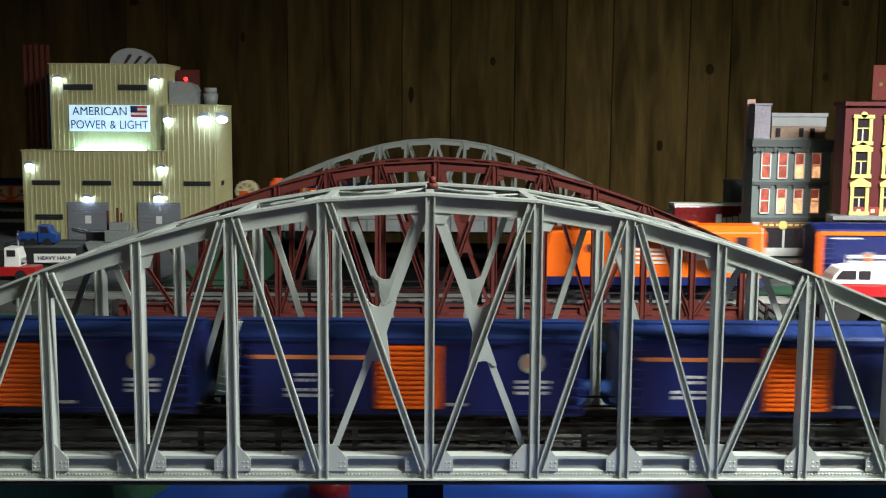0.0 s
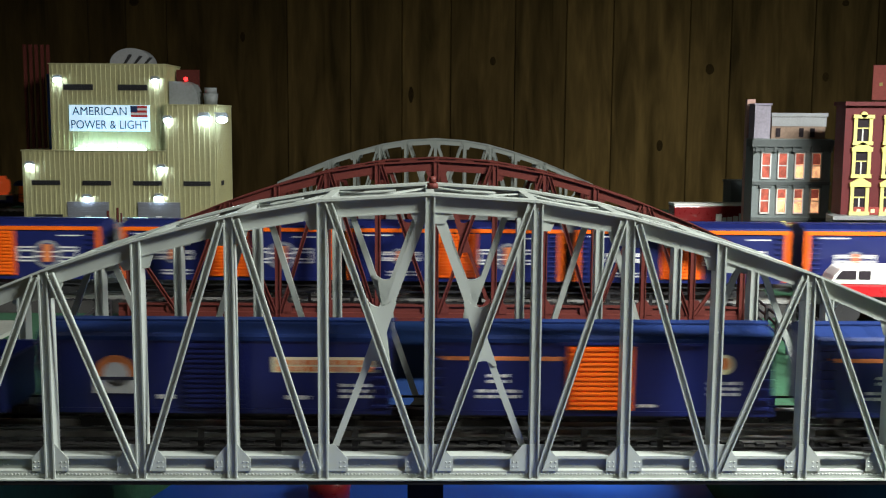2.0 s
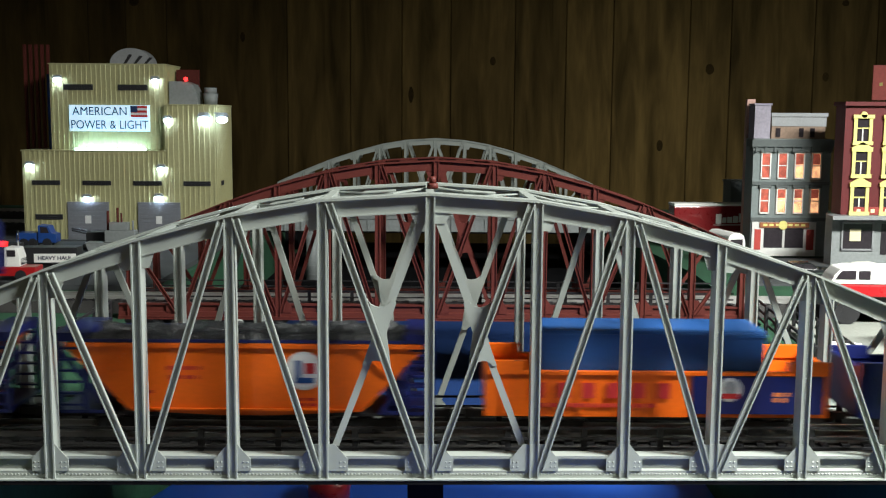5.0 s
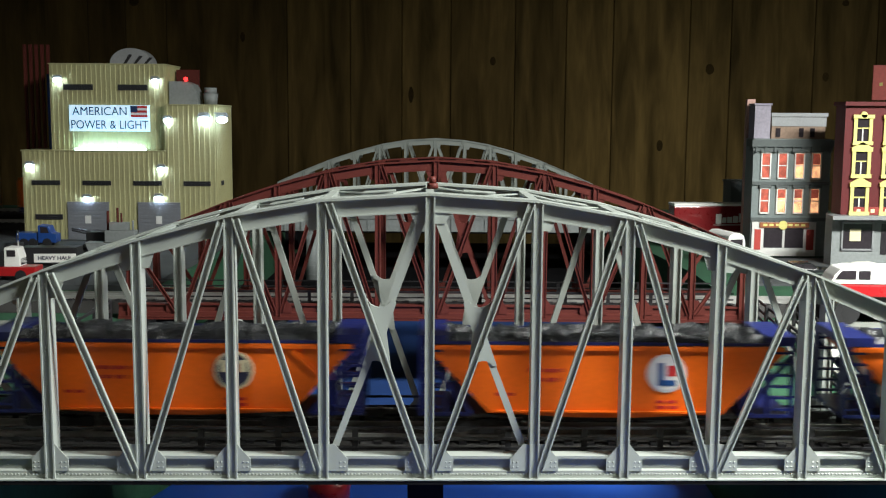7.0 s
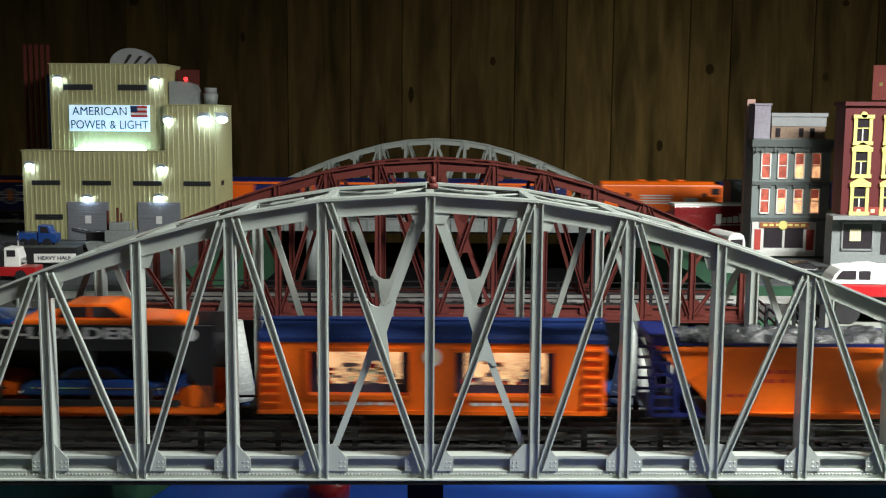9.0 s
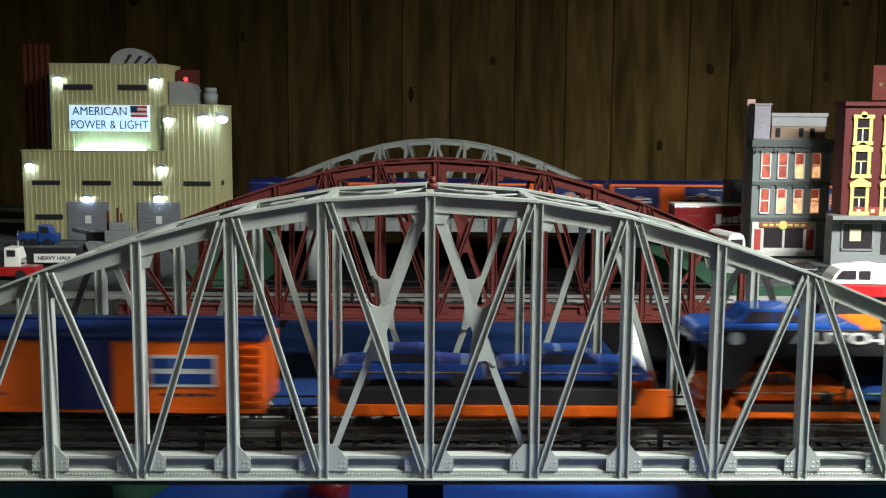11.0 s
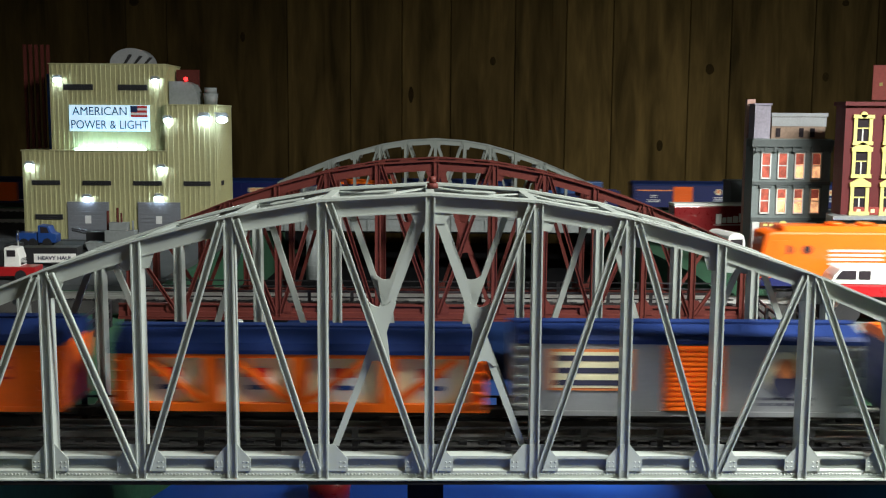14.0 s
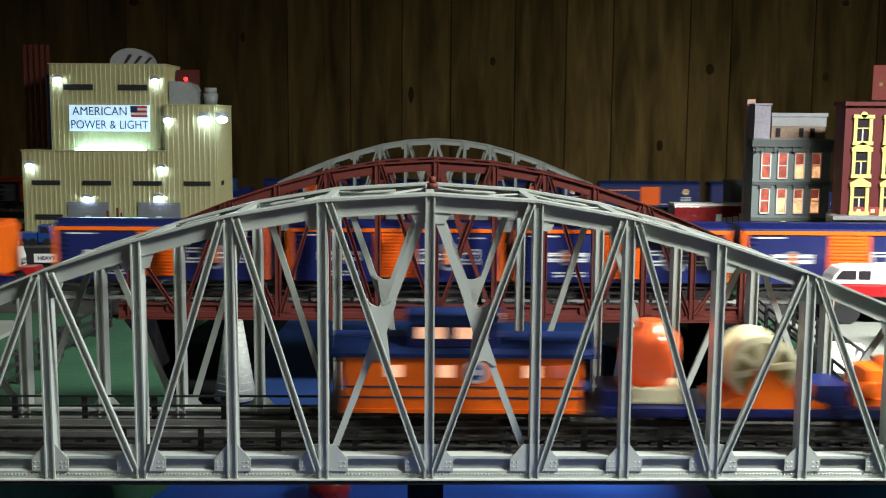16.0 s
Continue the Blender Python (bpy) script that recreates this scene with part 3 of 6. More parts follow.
def roof(car, length, eave, ridge, material, over=0.001, name="roof", flat=0.35, walk_board=True):
    w = W + over
    prof = [(-w, eave - 0.002), (-w, eave + 0.001), (-w * 0.93, eave + (ridge - eave) * 0.45), (-w * flat, ridge), (w * flat, ridge), (w * 0.93, eave + (ridge - eave) * 0.45), (w, eave + 0.001), (w, eave - 0.002)]
    bm = bmesh.new()
    prism(bm, prof, -length / 2 - 0.0006, length / 2 + 0.0006, "x")
    top = part(name, bm, material, car)
    n = int(length / 0.02)
    bm = bmesh.new()
    prism(bm, [(p * 1.012, q + 0.0006) for p, q in prof], -0.0007, 0.0007, "x")
    rib = part("rib", bm, material, top)
    rib.matrix_local = pose(-length / 2 + length / n, 0, 0)
    for k in range(2, n):
        shared("rib", rib.data, top, pose(-length / 2 + k * length / n, 0, 0))
    if walk_board:
        boxpart("walk_board", (-length / 2 - 0.003, length / 2 + 0.003, -0.006, 0.006, ridge + 0.0005, ridge + 0.0016), material, top)


def side_body(car, length, z0, z1, material, ribs=0, name="body"):
    bm = bmesh.new()
    box(bm, -length / 2, length / 2, -W, W, z0, z1)
    bevel(bm, 0.0008, 1)
    body = part(name, bm, material, car)
    for s in (-1, 1):
        piece("sill", (length, 0.0016, 0.0036), material, body, (0, s * W, z0 + 0.0006))
        for k in range(ribs):
            piece("rib", (0.0008, 0.0008, z1 - z0 - 0.005), material, body, (-length / 2 + (k + 0.5) * length / ribs, s * W, (z0 + z1) / 2))
        for k in range(5):
            piece("end_rib", (0.0016, W * 1.7, 0.0036), material, body, (s * length / 2, 0, z0 + 0.008 + k * (z1 - z0 - 0.014) / 4))


PIECES = {}


def piece(name, dims, material, parent, at):
    """A small box about at, under parent; alike pieces share one mesh."""
    key = (name, material.name) + tuple(round(d, 5) for d in dims)
    if key not in PIECES:
        bm = bmesh.new()
        box(bm, -dims[0] / 2, dims[0] / 2, -dims[1] / 2, dims[1] / 2, -dims[2] / 2, dims[2] / 2)
        me = bpy.data.meshes.new(name)
        bm.to_mesh(me)
        bm.free()
        me.materials.append(material)
        PIECES[key] = me
    return shared(name, PIECES[key], parent, pose(*at))


def slat_door(car, x, width, z0, z1, material, n=13, label=""):
    for s, a, _ in both(x, x):
        ya, yb = sorted((s * (W - 0.001), s * (W + 0.0012)))
        door = boxpart("door", (a - width / 2, a + width / 2, ya, yb, z0, z1), material, car, label)
        for k in range(n):
            piece("slat", (width - 0.004, 0.0016, 0.0020), material, door, (a, s * (W + 0.0018), z0 + (k + 0.5) * (z1 - z0) / n))


def emblem(car, x, z, r, outer, inner, accent=None, w=W):
    disc("emblem", car, x, z, r, outer, w=w)
    disc("emblem", car, x, z + r * 0.12, r * 0.62, inner, 0.0012, w=w)
    if accent:
        plate("emblem", car, x - r * 0.75, x + r * 0.75, z - r * 0.72, z - r * 0.3, accent, 0.0016, w=w)


GROUP1 = "long freight train on the outer oval"
GROUP2 = "short train on the inner oval"


def blue_boxcar(group=GROUP1):
    L = 0.2565
    c = car_base("boxcar", "dark blue boxcar with orange slatted sliding door", L, group)
    side_body(c, L, 0.0205, 0.075, BLUE)
    roof(c, L, 0.076, 0.0832, ROOFBLUE)
    slat_door(c, 0, 0.049, 0.0235, 0.0715, ORANGE, label="orange slatted door")
    plate("door_track", c, -0.03, 0.075, 0.0728, 0.0745, BLUE, 0.002)
    plate("stripe", c, -0.119, -0.028, 0.0605, 0.0635, ORANGEINK, 0.0003)
    emblem(c, 0.091, 0.0585, 0.0075, CREAM, ORANGEINK)
    ink_rows(c, 0.092, 0.0455, 0.024, 3, PALEINK, 3)
    ink_rows(c, -0.075, 0.0500, 0.016, 2, PALEINK, 5)
    ink_rows(c, -0.075, 0.0385, 0.032, 2, PALEINK, 6)
    ink_rows(c, 0.036, 0.028, 0.014, 1, PALEINK, 7)
    for x in (-0.121, 0.121):
        ladder(c, x, 0.022, 0.072, BLUE)
    return c


def emblem_boxcar():
    L = 0.258
    c = car_base("boxcar", "dark blue ribbed boxcar with orange domed emblem", L, GROUP1)
    side_body(c, L, 0.0205, 0.075, BLUE)
    roof(c, L, 0.076, 0.0832, ROOFBLUE)
    slat_door(c, 0.0, 0.045, 0.0235, 0.072, BLUE)
    for s, a, _ in both(-0.0725, 0):
        bm = bmesh.new()
        pts = [(a + 0.0165 * math.cos(t), 0.046 + 0.0165 * math.sin(t)) for t in [math.pi * k / 14 for k in range(15)]]
        ya, yb = sorted((s * W, s * (W + 0.0007)))
        prism(bm, pts, ya, yb)
        part("emblem", bm, ORANGEINK, c)
    disc("emblem", c, -0.0725, 0.048, 0.0095, PALEINK, 0.0011)
    plate("emblem", c, -0.0890, -0.056, 0.0440, 0.0465, DARKINK, 0.0012)
    plate("emblem", c, -0.0890, -0.056, 0.0340, 0.0440, PALEINK, 0.0011)
    plate("nameplate", c, 0.043, 0.121, 0.0505, 0.062, CREAM, 0.0004)
    ink_rows(c, 0.082, 0.0600, 0.07, 2, ORANGEINK, 9, 0.0036, 0.005, W + 0.0004)
    ink_rows(c, 0.105, 0.042, 0.024, 3, PALEINK, 10)
    ink_rows(c, 0.062, 0.033, 0.018, 1, PALEINK, 11, 0.003)
    ink_rows(c, -0.036, 0.033, 0.012, 1, PALEINK, 12, 0.003)
    for x in (-0.121, 0.123):
        ladder(c, x, 0.022, 0.072, BLUE)
    return c


def gondola(kind):
    L = 0.254
    blue = kind == "blue"
    c = car_base("gondola", "dark blue gondola with block lettering" if blue else "orange and dark blue gondola with orange rim", L, GROUP1)
    side = BLUE if blue else ORANGE
    rim_z = 0.0505
    bm = bmesh.new()
    box(bm, -L / 2, L / 2, -W, W, 0.0185, 0.022)
    for s in (-1, 1):
        ya, yb = sorted((s * W, s * (W - 0.002)))
        box(bm, -L / 2, L / 2, ya, yb, 0.0205, rim_z)
        box(bm, *sorted((s * L / 2, s * (L / 2 - 0.002))), -W, W, 0.0205, rim_z + 0.006)
        for k in range(9):
            x = -L / 2 + (k + 0.5) * L / 9
            ya, yb = sorted((s * W, s * (W + 0.0012)))
            box(bm, x - 0.0012, x + 0.0012, ya, yb, 0.0205, rim_z)
        ya, yb = sorted((s * (W - 0.003), s * (W + 0.0018)))
        box(bm, -L / 2, L / 2, ya, yb, rim_z, rim_z + 0.0025)
        for e in (-1, 1):
            xa, xb = sorted((e * L / 2, e * (L / 2 - 0.03)))
            box(bm, xa, xb, ya, yb, rim_z + 0.0025, rim_z + 0.010)
    part("body", bm, side, c)
    if blue:
        for k in range(6):
            x = -0.062 + k * 0.0215
            for s, a, _ in both(x, x):
                boxpart("lettering", (a - 0.0030, a + 0.0030, *sorted((s * W, s * (W + 0.0018)))[0:2], 0.0340, 0.0430), ORANGEINK, c)
                boxpart("lettering", (a - 0.0026, a + 0.0026, *sorted((s * W, s * (W + 0.0018)))[0:2], 0.0235, 0.0280), PALEINK, c)
        ink_rows(c, -0.095, 0.034, 0.014, 2, PALEINK, 21, 0.003, 0.004, W + 0.001)
        ink_rows(c, 0.088, 0.036, 0.014, 3, PALEINK, 22, 0.003, 0.004, W + 0.001)
    else:
        plate("side_panel", c, 0.026, L / 2 - 0.004, 0.0215, rim_z - 0.0005, BLUE, 0.0016, "dark blue end panel")
        emblem(c, 0.0535, 0.040, 0.009, PALEINK, GREYCAR, REDINK, W + 0.0014)
        ink_rows(c, 0.092, 0.038, 0.012, 2, ORANGEINK, 24, 0.003, 0.0042, W + 0.0016)
        for k in range(6):
            plate("lettering", c, -0.092 + k * 0.0185, -0.083 + k * 0.0185, 0.033, 0.0445, REDINK, 0.0003, w=W + 0.0012)
        ink_rows(c, -0.045, 0.029, 0.09, 1, REDINK, 23, 0.003, 0.009, W + 0.0012)
    load = thing("container", "plain bright blue freight container in a gondola", "container", None, "containers in the gondolas")
    boxpart("shell", (-0.084, 0.084, -0.0255, 0.0255, 0.0222, 0.0825), LOADBLUE, load, round_by=0.0025)
    bm = bmesh.new()
    box(bm, -0.0845, 0.0845, -0.026, 0.026, 0.0775, 0.0795)
    part("lid_seam", bm, LOADBLUE, load)
    return c, load


def hopper(dark):
    L = 0.276
    c = car_base("hopper_car", "orange hopper car heaped with coal, " + ("dark round emblem" if dark else "white round emblem"), L, GROUP1)
    bm = bmesh.new()
    prof = [(-0.131, 0.0705), (-0.131, 0.0665), (-0.086, 0.0205), (-0.02, 0.0175), (0.02, 0.0175), (0.086, 0.0205), (0.131, 0.0665), (0.131, 0.0705)]
    prism(bm, prof, -W + 0.001, W - 0.001)
    for s in (-1, 1):
        ya, yb = sorted((s * (W - 0.002), s * (W + 0.001)))
        box(bm, -0.131, 0.131, ya, yb, 0.0685, 0.0718)
        for x in (-0.098, 0.098):
            e = 1 if x > 0 else -1
            beam(bm, (x - e * 0.012, s * (W - 0.0006), 0.067), (x + e * 0.008, s * (W - 0.0006), 0.048), 0.003, 0.002)
        box(bm, -0.083, 0.083, ya, yb - 0.0006 if s > 0 else yb, 0.0215, 0.0228)
    part("body", bm, ORANGE, c)
    for e in (-1, 1):
        bm = bmesh.new()
        xa, xb = sorted((e * 0.118, e * 0.139))
        box(bm, xa, xb, -W, W, 0.0725, 0.079)
        xa, xb = sorted((e * 0.1355, e * 0.139))
        for s in (-1, 1):
            ya, yb = sorted((s * W, s * (W - 0.004)))
            box(bm, xa, xb, ya, yb, 0.0185, 0.0725)
            xc, xd = sorted((e * 0.118, e * 0.1205))
            box(bm, xc, xd, ya, yb, 0.0185, 0.055)
            beam(bm, (e * 0.1365, s * (W - 0.002), 0.065), (e * 0.100, s * (W - 0.002), 0.0195), 0.003, 0.003)
            for k in range(6):
                z = 0.024 + k * 0.0085
                box(bm, *sorted((e * 0.122, e * 0.137)), ya, yb, z, z + 0.0016)
        box(bm, *sorted((e * 0.1, e * 0.139)), -W, W, 0.0185, 0.021)
        box(bm, *sorted((e * 0.104, e * 0.116)), -0.012, 0.012, 0.021, 0.04)
        part("end_frame", bm, BLUE, c, "dark blue end frame with ladder")
    # heaped coal
    rnd = random.Random(5 if dark else 4)
    bm = bmesh.new()
    nx, ny = 44, 10
    grid = [[bm.verts.new((-0.129 + 0.258 * i / nx, -W * 0.94 + 2 * W * 0.94 * j / ny, 0.0715 + (0.0 if i in (0, nx) or j in (0, ny) else rnd.uniform(0.001, 0.0085)))) for j in range(ny + 1)] for i in range(nx + 1)]
    for i in range(nx):
        for j in range(ny):
            bm.faces.new([grid[i][j], grid[i + 1][j], grid[i + 1][j + 1], grid[i][j + 1]])
    part("coal_load", bm, COAL, c, "heaped shiny black coal")
    plate("side_sill", c, -0.118, 0.118, 0.0722, 0.0745, BLUE, 0.0006, w=W - 0.001)
    r = 0.0145
    wz = W - 0.001
    disc("emblem", c, 0.0437, 0.0515, r, CREAM if dark else PALEINK, 0.0009, w=wz)
    disc("emblem", c, 0.0437, 0.0515, r * 0.86, DARKINK if dark else WHITE, 0.0012, w=wz)
    if dark:
        plate("emblem", c, 0.0437 - r * 0.7, 0.0437 + r * 0.7, 0.0515 - 0.001, 0.0515 + 0.008, CREAM, 0.0015, w=wz)
        plate("emblem", c, 0.0437 - 0.004, 0.0437 + 0.004, 0.0500, 0.0570, REDINK, 0.0018, w=wz)
    else:
        plate("emblem", c, 0.0437 - 0.0065, 0.0437 - 0.002, 0.0455, 0.0595, LOADBLUE, 0.0015, w=wz)
        plate("emblem", c, 0.0437 - 0.0065, 0.0437 + 0.0075, 0.0425, 0.0465, LOADBLUE, 0.0016, w=wz)
        plate("emblem", c, 0.0437 + 0.0005, 0.0437 + 0.0085, 0.0495, 0.0575, REDINK, 0.0015, w=wz)
    ink_rows(c, -0.045, 0.0545, 0.026, 1, REDINK, 31, 0.0028, w=wz)
    ink_rows(c, -0.045, 0.0475, 0.022, 1, REDINK, 32, 0.0028, w=wz)
    ink_rows(c, -0.075, 0.0360, 0.014, 1, REDINK, 33, w=wz)
    ink_rows(c, 0.045, 0.0310, 0.016, 2, REDINK, 34, w=wz)
    return c


def aquarium_car():
    L = 0.2565
    c = car_base("display_car", "orange display car with two lit picture windows", L, GROUP1)
    bm = bmesh.new()
    box(bm, -L / 2, L / 2, -W + 0.009, W - 0.009, 0.0205, 0.0755)
    for s in (-1, 1):
        ya, yb = sorted((s * W, s * (W - 0.009)))
        for xa, xb in ((-L / 2, -0.092), (-0.016, 0.016), (0.092, L / 2)):
            box(bm, xa, xb, ya, yb, 0.0205, 0.0755)
        for xa, xb in ((-0.092, -0.016), (0.016, 0.092)):
            box(bm, xa, xb, ya, yb, 0.0205, 0.0335)
            box(bm, xa, xb, ya, yb, 0.0665, 0.0755)
        yc, yd = sorted((s * W, s * (W + 0.0012)))
        for xc in (-0.054, 0.054):
            box(bm, xc - 0.0385, xc + 0.0385, yc, yd, 0.0665, 0.0695)
            box(bm, xc - 0.0385, xc + 0.0385, yc, yd, 0.0305, 0.0335)
            for e in (-1, 1):
                box(bm, xc + e * 0.0385 - 0.0015, xc + e * 0.0385 + 0.0015, yc, yd, 0.0305, 0.0695)
        box(bm, -L / 2, L / 2, yc, yd, 0.0192, 0.0222)
    part("body", bm, ORANGE, c)
    roof(c, L, 0.0755, 0.0842, ROOFBLUE)
    for s in (-1, 1):
        for xc in (-0.054, 0.054):
            rnd = random.Random(int(100 * xc) + s)
            ya, yb = sorted((s * (W - 0.0088), s * (W - 0.0075)))
            pn = boxpart("window", (xc - 0.037, xc + 0.037, ya, yb, 0.034, 0.066), LAMPGLOW, c, "lit painted window scene")
            for k in range(30):
                bm = bmesh.new()
                x = xc + rnd.uniform(-0.028, 0.028)
                z = 0.040 + 0.016 * rnd.random() ** 2
                w2, h2 = rnd.uniform(0.0015, 0.0050), rnd.uniform(0.0012, 0.0035)
                d = 0.0006 + 0.00003 * k
                yc, yd = sorted((s * (W - 0.0075), s * (W - 0.0075 + d)))
                box(bm, x - w2, x + w2, yc, yd, z, z + h2)
                part("scenery", bm, (ORANGEINK, DARKINK, GREYCAR, CREAM, SALMON, TANWALL, REDINK)[k % 7], pn)
            # Dark strips along the foot and both sides of the window.
            yc, yd = sorted((s * (W - 0.0075), s * (W - 0.0066)))
            boxpart("scenery", (xc - 0.037, xc + 0.037, yc, yd, 0.034, 0.0405), DARKINK, pn)
            boxpart("scenery", (xc - 0.037, xc - 0.030, yc, yd, 0.0405, 0.066), DARKINK, pn)
            boxpart("scenery", (xc + 0.031, xc + 0.037, yc, yd, 0.0405, 0.066), DARKINK, pn)
    disc("emblem", c, 0.0, 0.0625, 0.0068, PALEINK)
    disc("emblem", c, 0.0, 0.0625, 0.005, CREAM, 0.0012)
    ink_rows(c, -0.054, 0.0285, 0.05, 1, PALEINK, 41, 0.0025)
    ink_rows(c, 0.054, 0.0285, 0.05, 1, PALEINK, 42, 0.0025)
    ladder(c, 0.119, 0.024, 0.072, ORANGE, 0.014)
    ladder(c, -0.119, 0.024, 0.072, ORANGE, 0.014)
    return c


def toy_auto(name, label, material, scale=1.0):
    a = thing(name, label, "toy car", None, "toy cars on the train")
    bm = bmesh.new()
    prof = [(-0.057, 0.005), (-0.0575, 0.013), (-0.050, 0.0165), (-0.022, 0.017), (0.020, 0.0175), (0.050, 0.0165), (0.057, 0.013), (0.056, 0.005)]
    prism(bm, prof, -0.0215, 0.0215)
    bevel(bm, 0.0018, 2)
    part("body", bm, material, a)
    bm = bmesh.new()
    prism(bm, [(-0.031, 0.0165), (-0.021, 0.0262), (0.010, 0.0265), (0.023, 0.0168)], -0.017, 0.017)
    bevel(bm, 0.0016, 2)
    part("cabin", bm, material, a)
    for s in (-1, 1):
        ya, yb = sorted((s * 0.0166, s * 0.0174))
        for pts in ([(-0.025, 0.0178), (-0.019, 0.0245), (-0.005, 0.0247), (-0.005, 0.0178)], [(-0.003, 0.0178), (-0.003, 0.0247), (0.008, 0.0248), (0.017, 0.0178)]):
            bm = bmesh.new()
            prism(bm, pts, ya, yb)
            part("window", bm, GLASSDARK, a)
        ya, yb = sorted((s * 0.0212, s * 0.0221))
        boxpart("chrome_strip", (-0.05, 0.05, ya, yb, 0.0108, 0.0118), CHROME, a, "thin chrome side strip")
        for x in (-0.036, 0.036):
            bm = bmesh.new()
            cyl(bm, (x, s * 0.0165, 0.0065), (x, s * 0.0219, 0.0065), 0.0065, n=16)
            part("wheel", bm, BLACK, a)
    for e in (-1, 1):
        boxpart("bumper", (*sorted((e * 0.0565, e * 0.0595)), -0.02, 0.02, 0.0055, 0.0085), CHROME, a, "chrome bumper", 0.0006)
    if scale != 1.0:
        for child in a.children:
            child.data.transform(Matrix.Scale(scale, 4))
    return a


def auto_loader():
    L = 0.268
    c = car_base("auto_loader_car", "black two-level car carrier with white block lettering", L, GROUP1, ORANGE)
    bm = bmesh.new()
    box(bm, -L / 2, L / 2, -0.030, 0.030, 0.0185, 0.0235)
    for e in (-1, 1):
        xa, xb = sorted((e * (L / 2 - 0.006), e * (L / 2 - 0.022)))
        for s in (-1, 1):
            box(bm, xa, xb, *sorted((s * 0.0305, s * 0.024)), 0.0235, 0.040)
    part("deck", bm, ORANGE, c, "orange lower deck")
    bm = bmesh.new()
    box(bm, -L / 2 + 0.006, L / 2 - 0.006, -0.0275, 0.0275, 0.0655, 0.068)
    for s in (-1, 1):
        ya, yb = sorted((s * 0.0275, s * 0.0305))
        box(bm, -L / 2 + 0.004, L / 2 - 0.004, ya, yb, 0.0655, 0.0845)
        for e in (-1, 1):
            xa, xb = sorted((e * (L / 2 - 0.004), e * (L / 2 - 0.036)))
            prism(bm, [(xa, 0.0655), (xb, 0.0655), (e * (L / 2 - 0.016), 0.0235), (e * (L / 2 - 0.004), 0.0235)], ya, yb)
        for x in (-0.03, 0.04):
            box(bm, x - 0.002, x + 0.002, ya, yb, 0.0235, 0.0655)
        # Black sheet added on the far side in place of the deck's shade.
        if s > 0:
            box(bm, -L / 2 + 0.02, L / 2 - 0.02, ya, yb - 0.001, 0.028, 0.0655)
        box(bm, -L / 2 + 0.03, L / 2 - 0.03, ya, yb, 0.0235, 0.028)
    bmesh.ops.recalc_face_normals(bm, faces=list(bm.faces))
    part("rack", bm, BLACK, c, "black upper rack with an added dark far side")
    words("lettering", "AUTO-LOADER", 0.0118, WHITE, c, pose(0, -0.0309, 0.0782, 90, 0, 0), 0.0003, 1.75, 0.0003)
    words("lettering", "AUTO-LOADER", 0.0118, WHITE, c, pose(0, 0.0309, 0.0782, 90, 0, 180), 0.0003, 1.75, 0.0003)
    disc("emblem", c, 0.113, 0.0780, 0.0048, PALEINK, 0.0006, w=0.0305)
    disc("emblem", c, -0.113, 0.0780, 0.0048, PALEINK, 0.0006, w=0.0305)
    return c


def auto_flat():
    L = 0.26
    c = car_base("flat_car", "orange flat car with black deck carrying two cars", L, GROUP1, ORANGE)
    bm = bmesh.new()
    for s in (-1, 1):
        ya, yb = sorted((s * 0.0305, s * 0.026))
        prism(bm, [(-L / 2, 0.0185), (-L / 2, 0.0325), (-L / 2 + 0.010, 0.0325), (-L / 2 + 0.016, 0.026), (L / 2 - 0.026, 0.026), (L / 2 - 0.02, 0.0385), (L / 2, 0.0385), (L / 2, 0.0185)], ya, yb)
    box(bm, -L / 2, L / 2, -0.026, 0.026, 0.0185, 0.0225)
    deck = part("deck", bm, ORANGE, c)
    for s in (-1, 1):
        for k in range(16):
            piece("stake_pocket", (0.002, 0.001, 0.006), ORANGE, deck, (-0.109 + k * 0.0143, s * 0.031, 0.0225))
    boxpart("rack", (-L / 2 + 0.012, L / 2 - 0.024, -0.0285, 0.0285, 0.0262, 0.0375), BLACK, c, "black car rack")
    return c


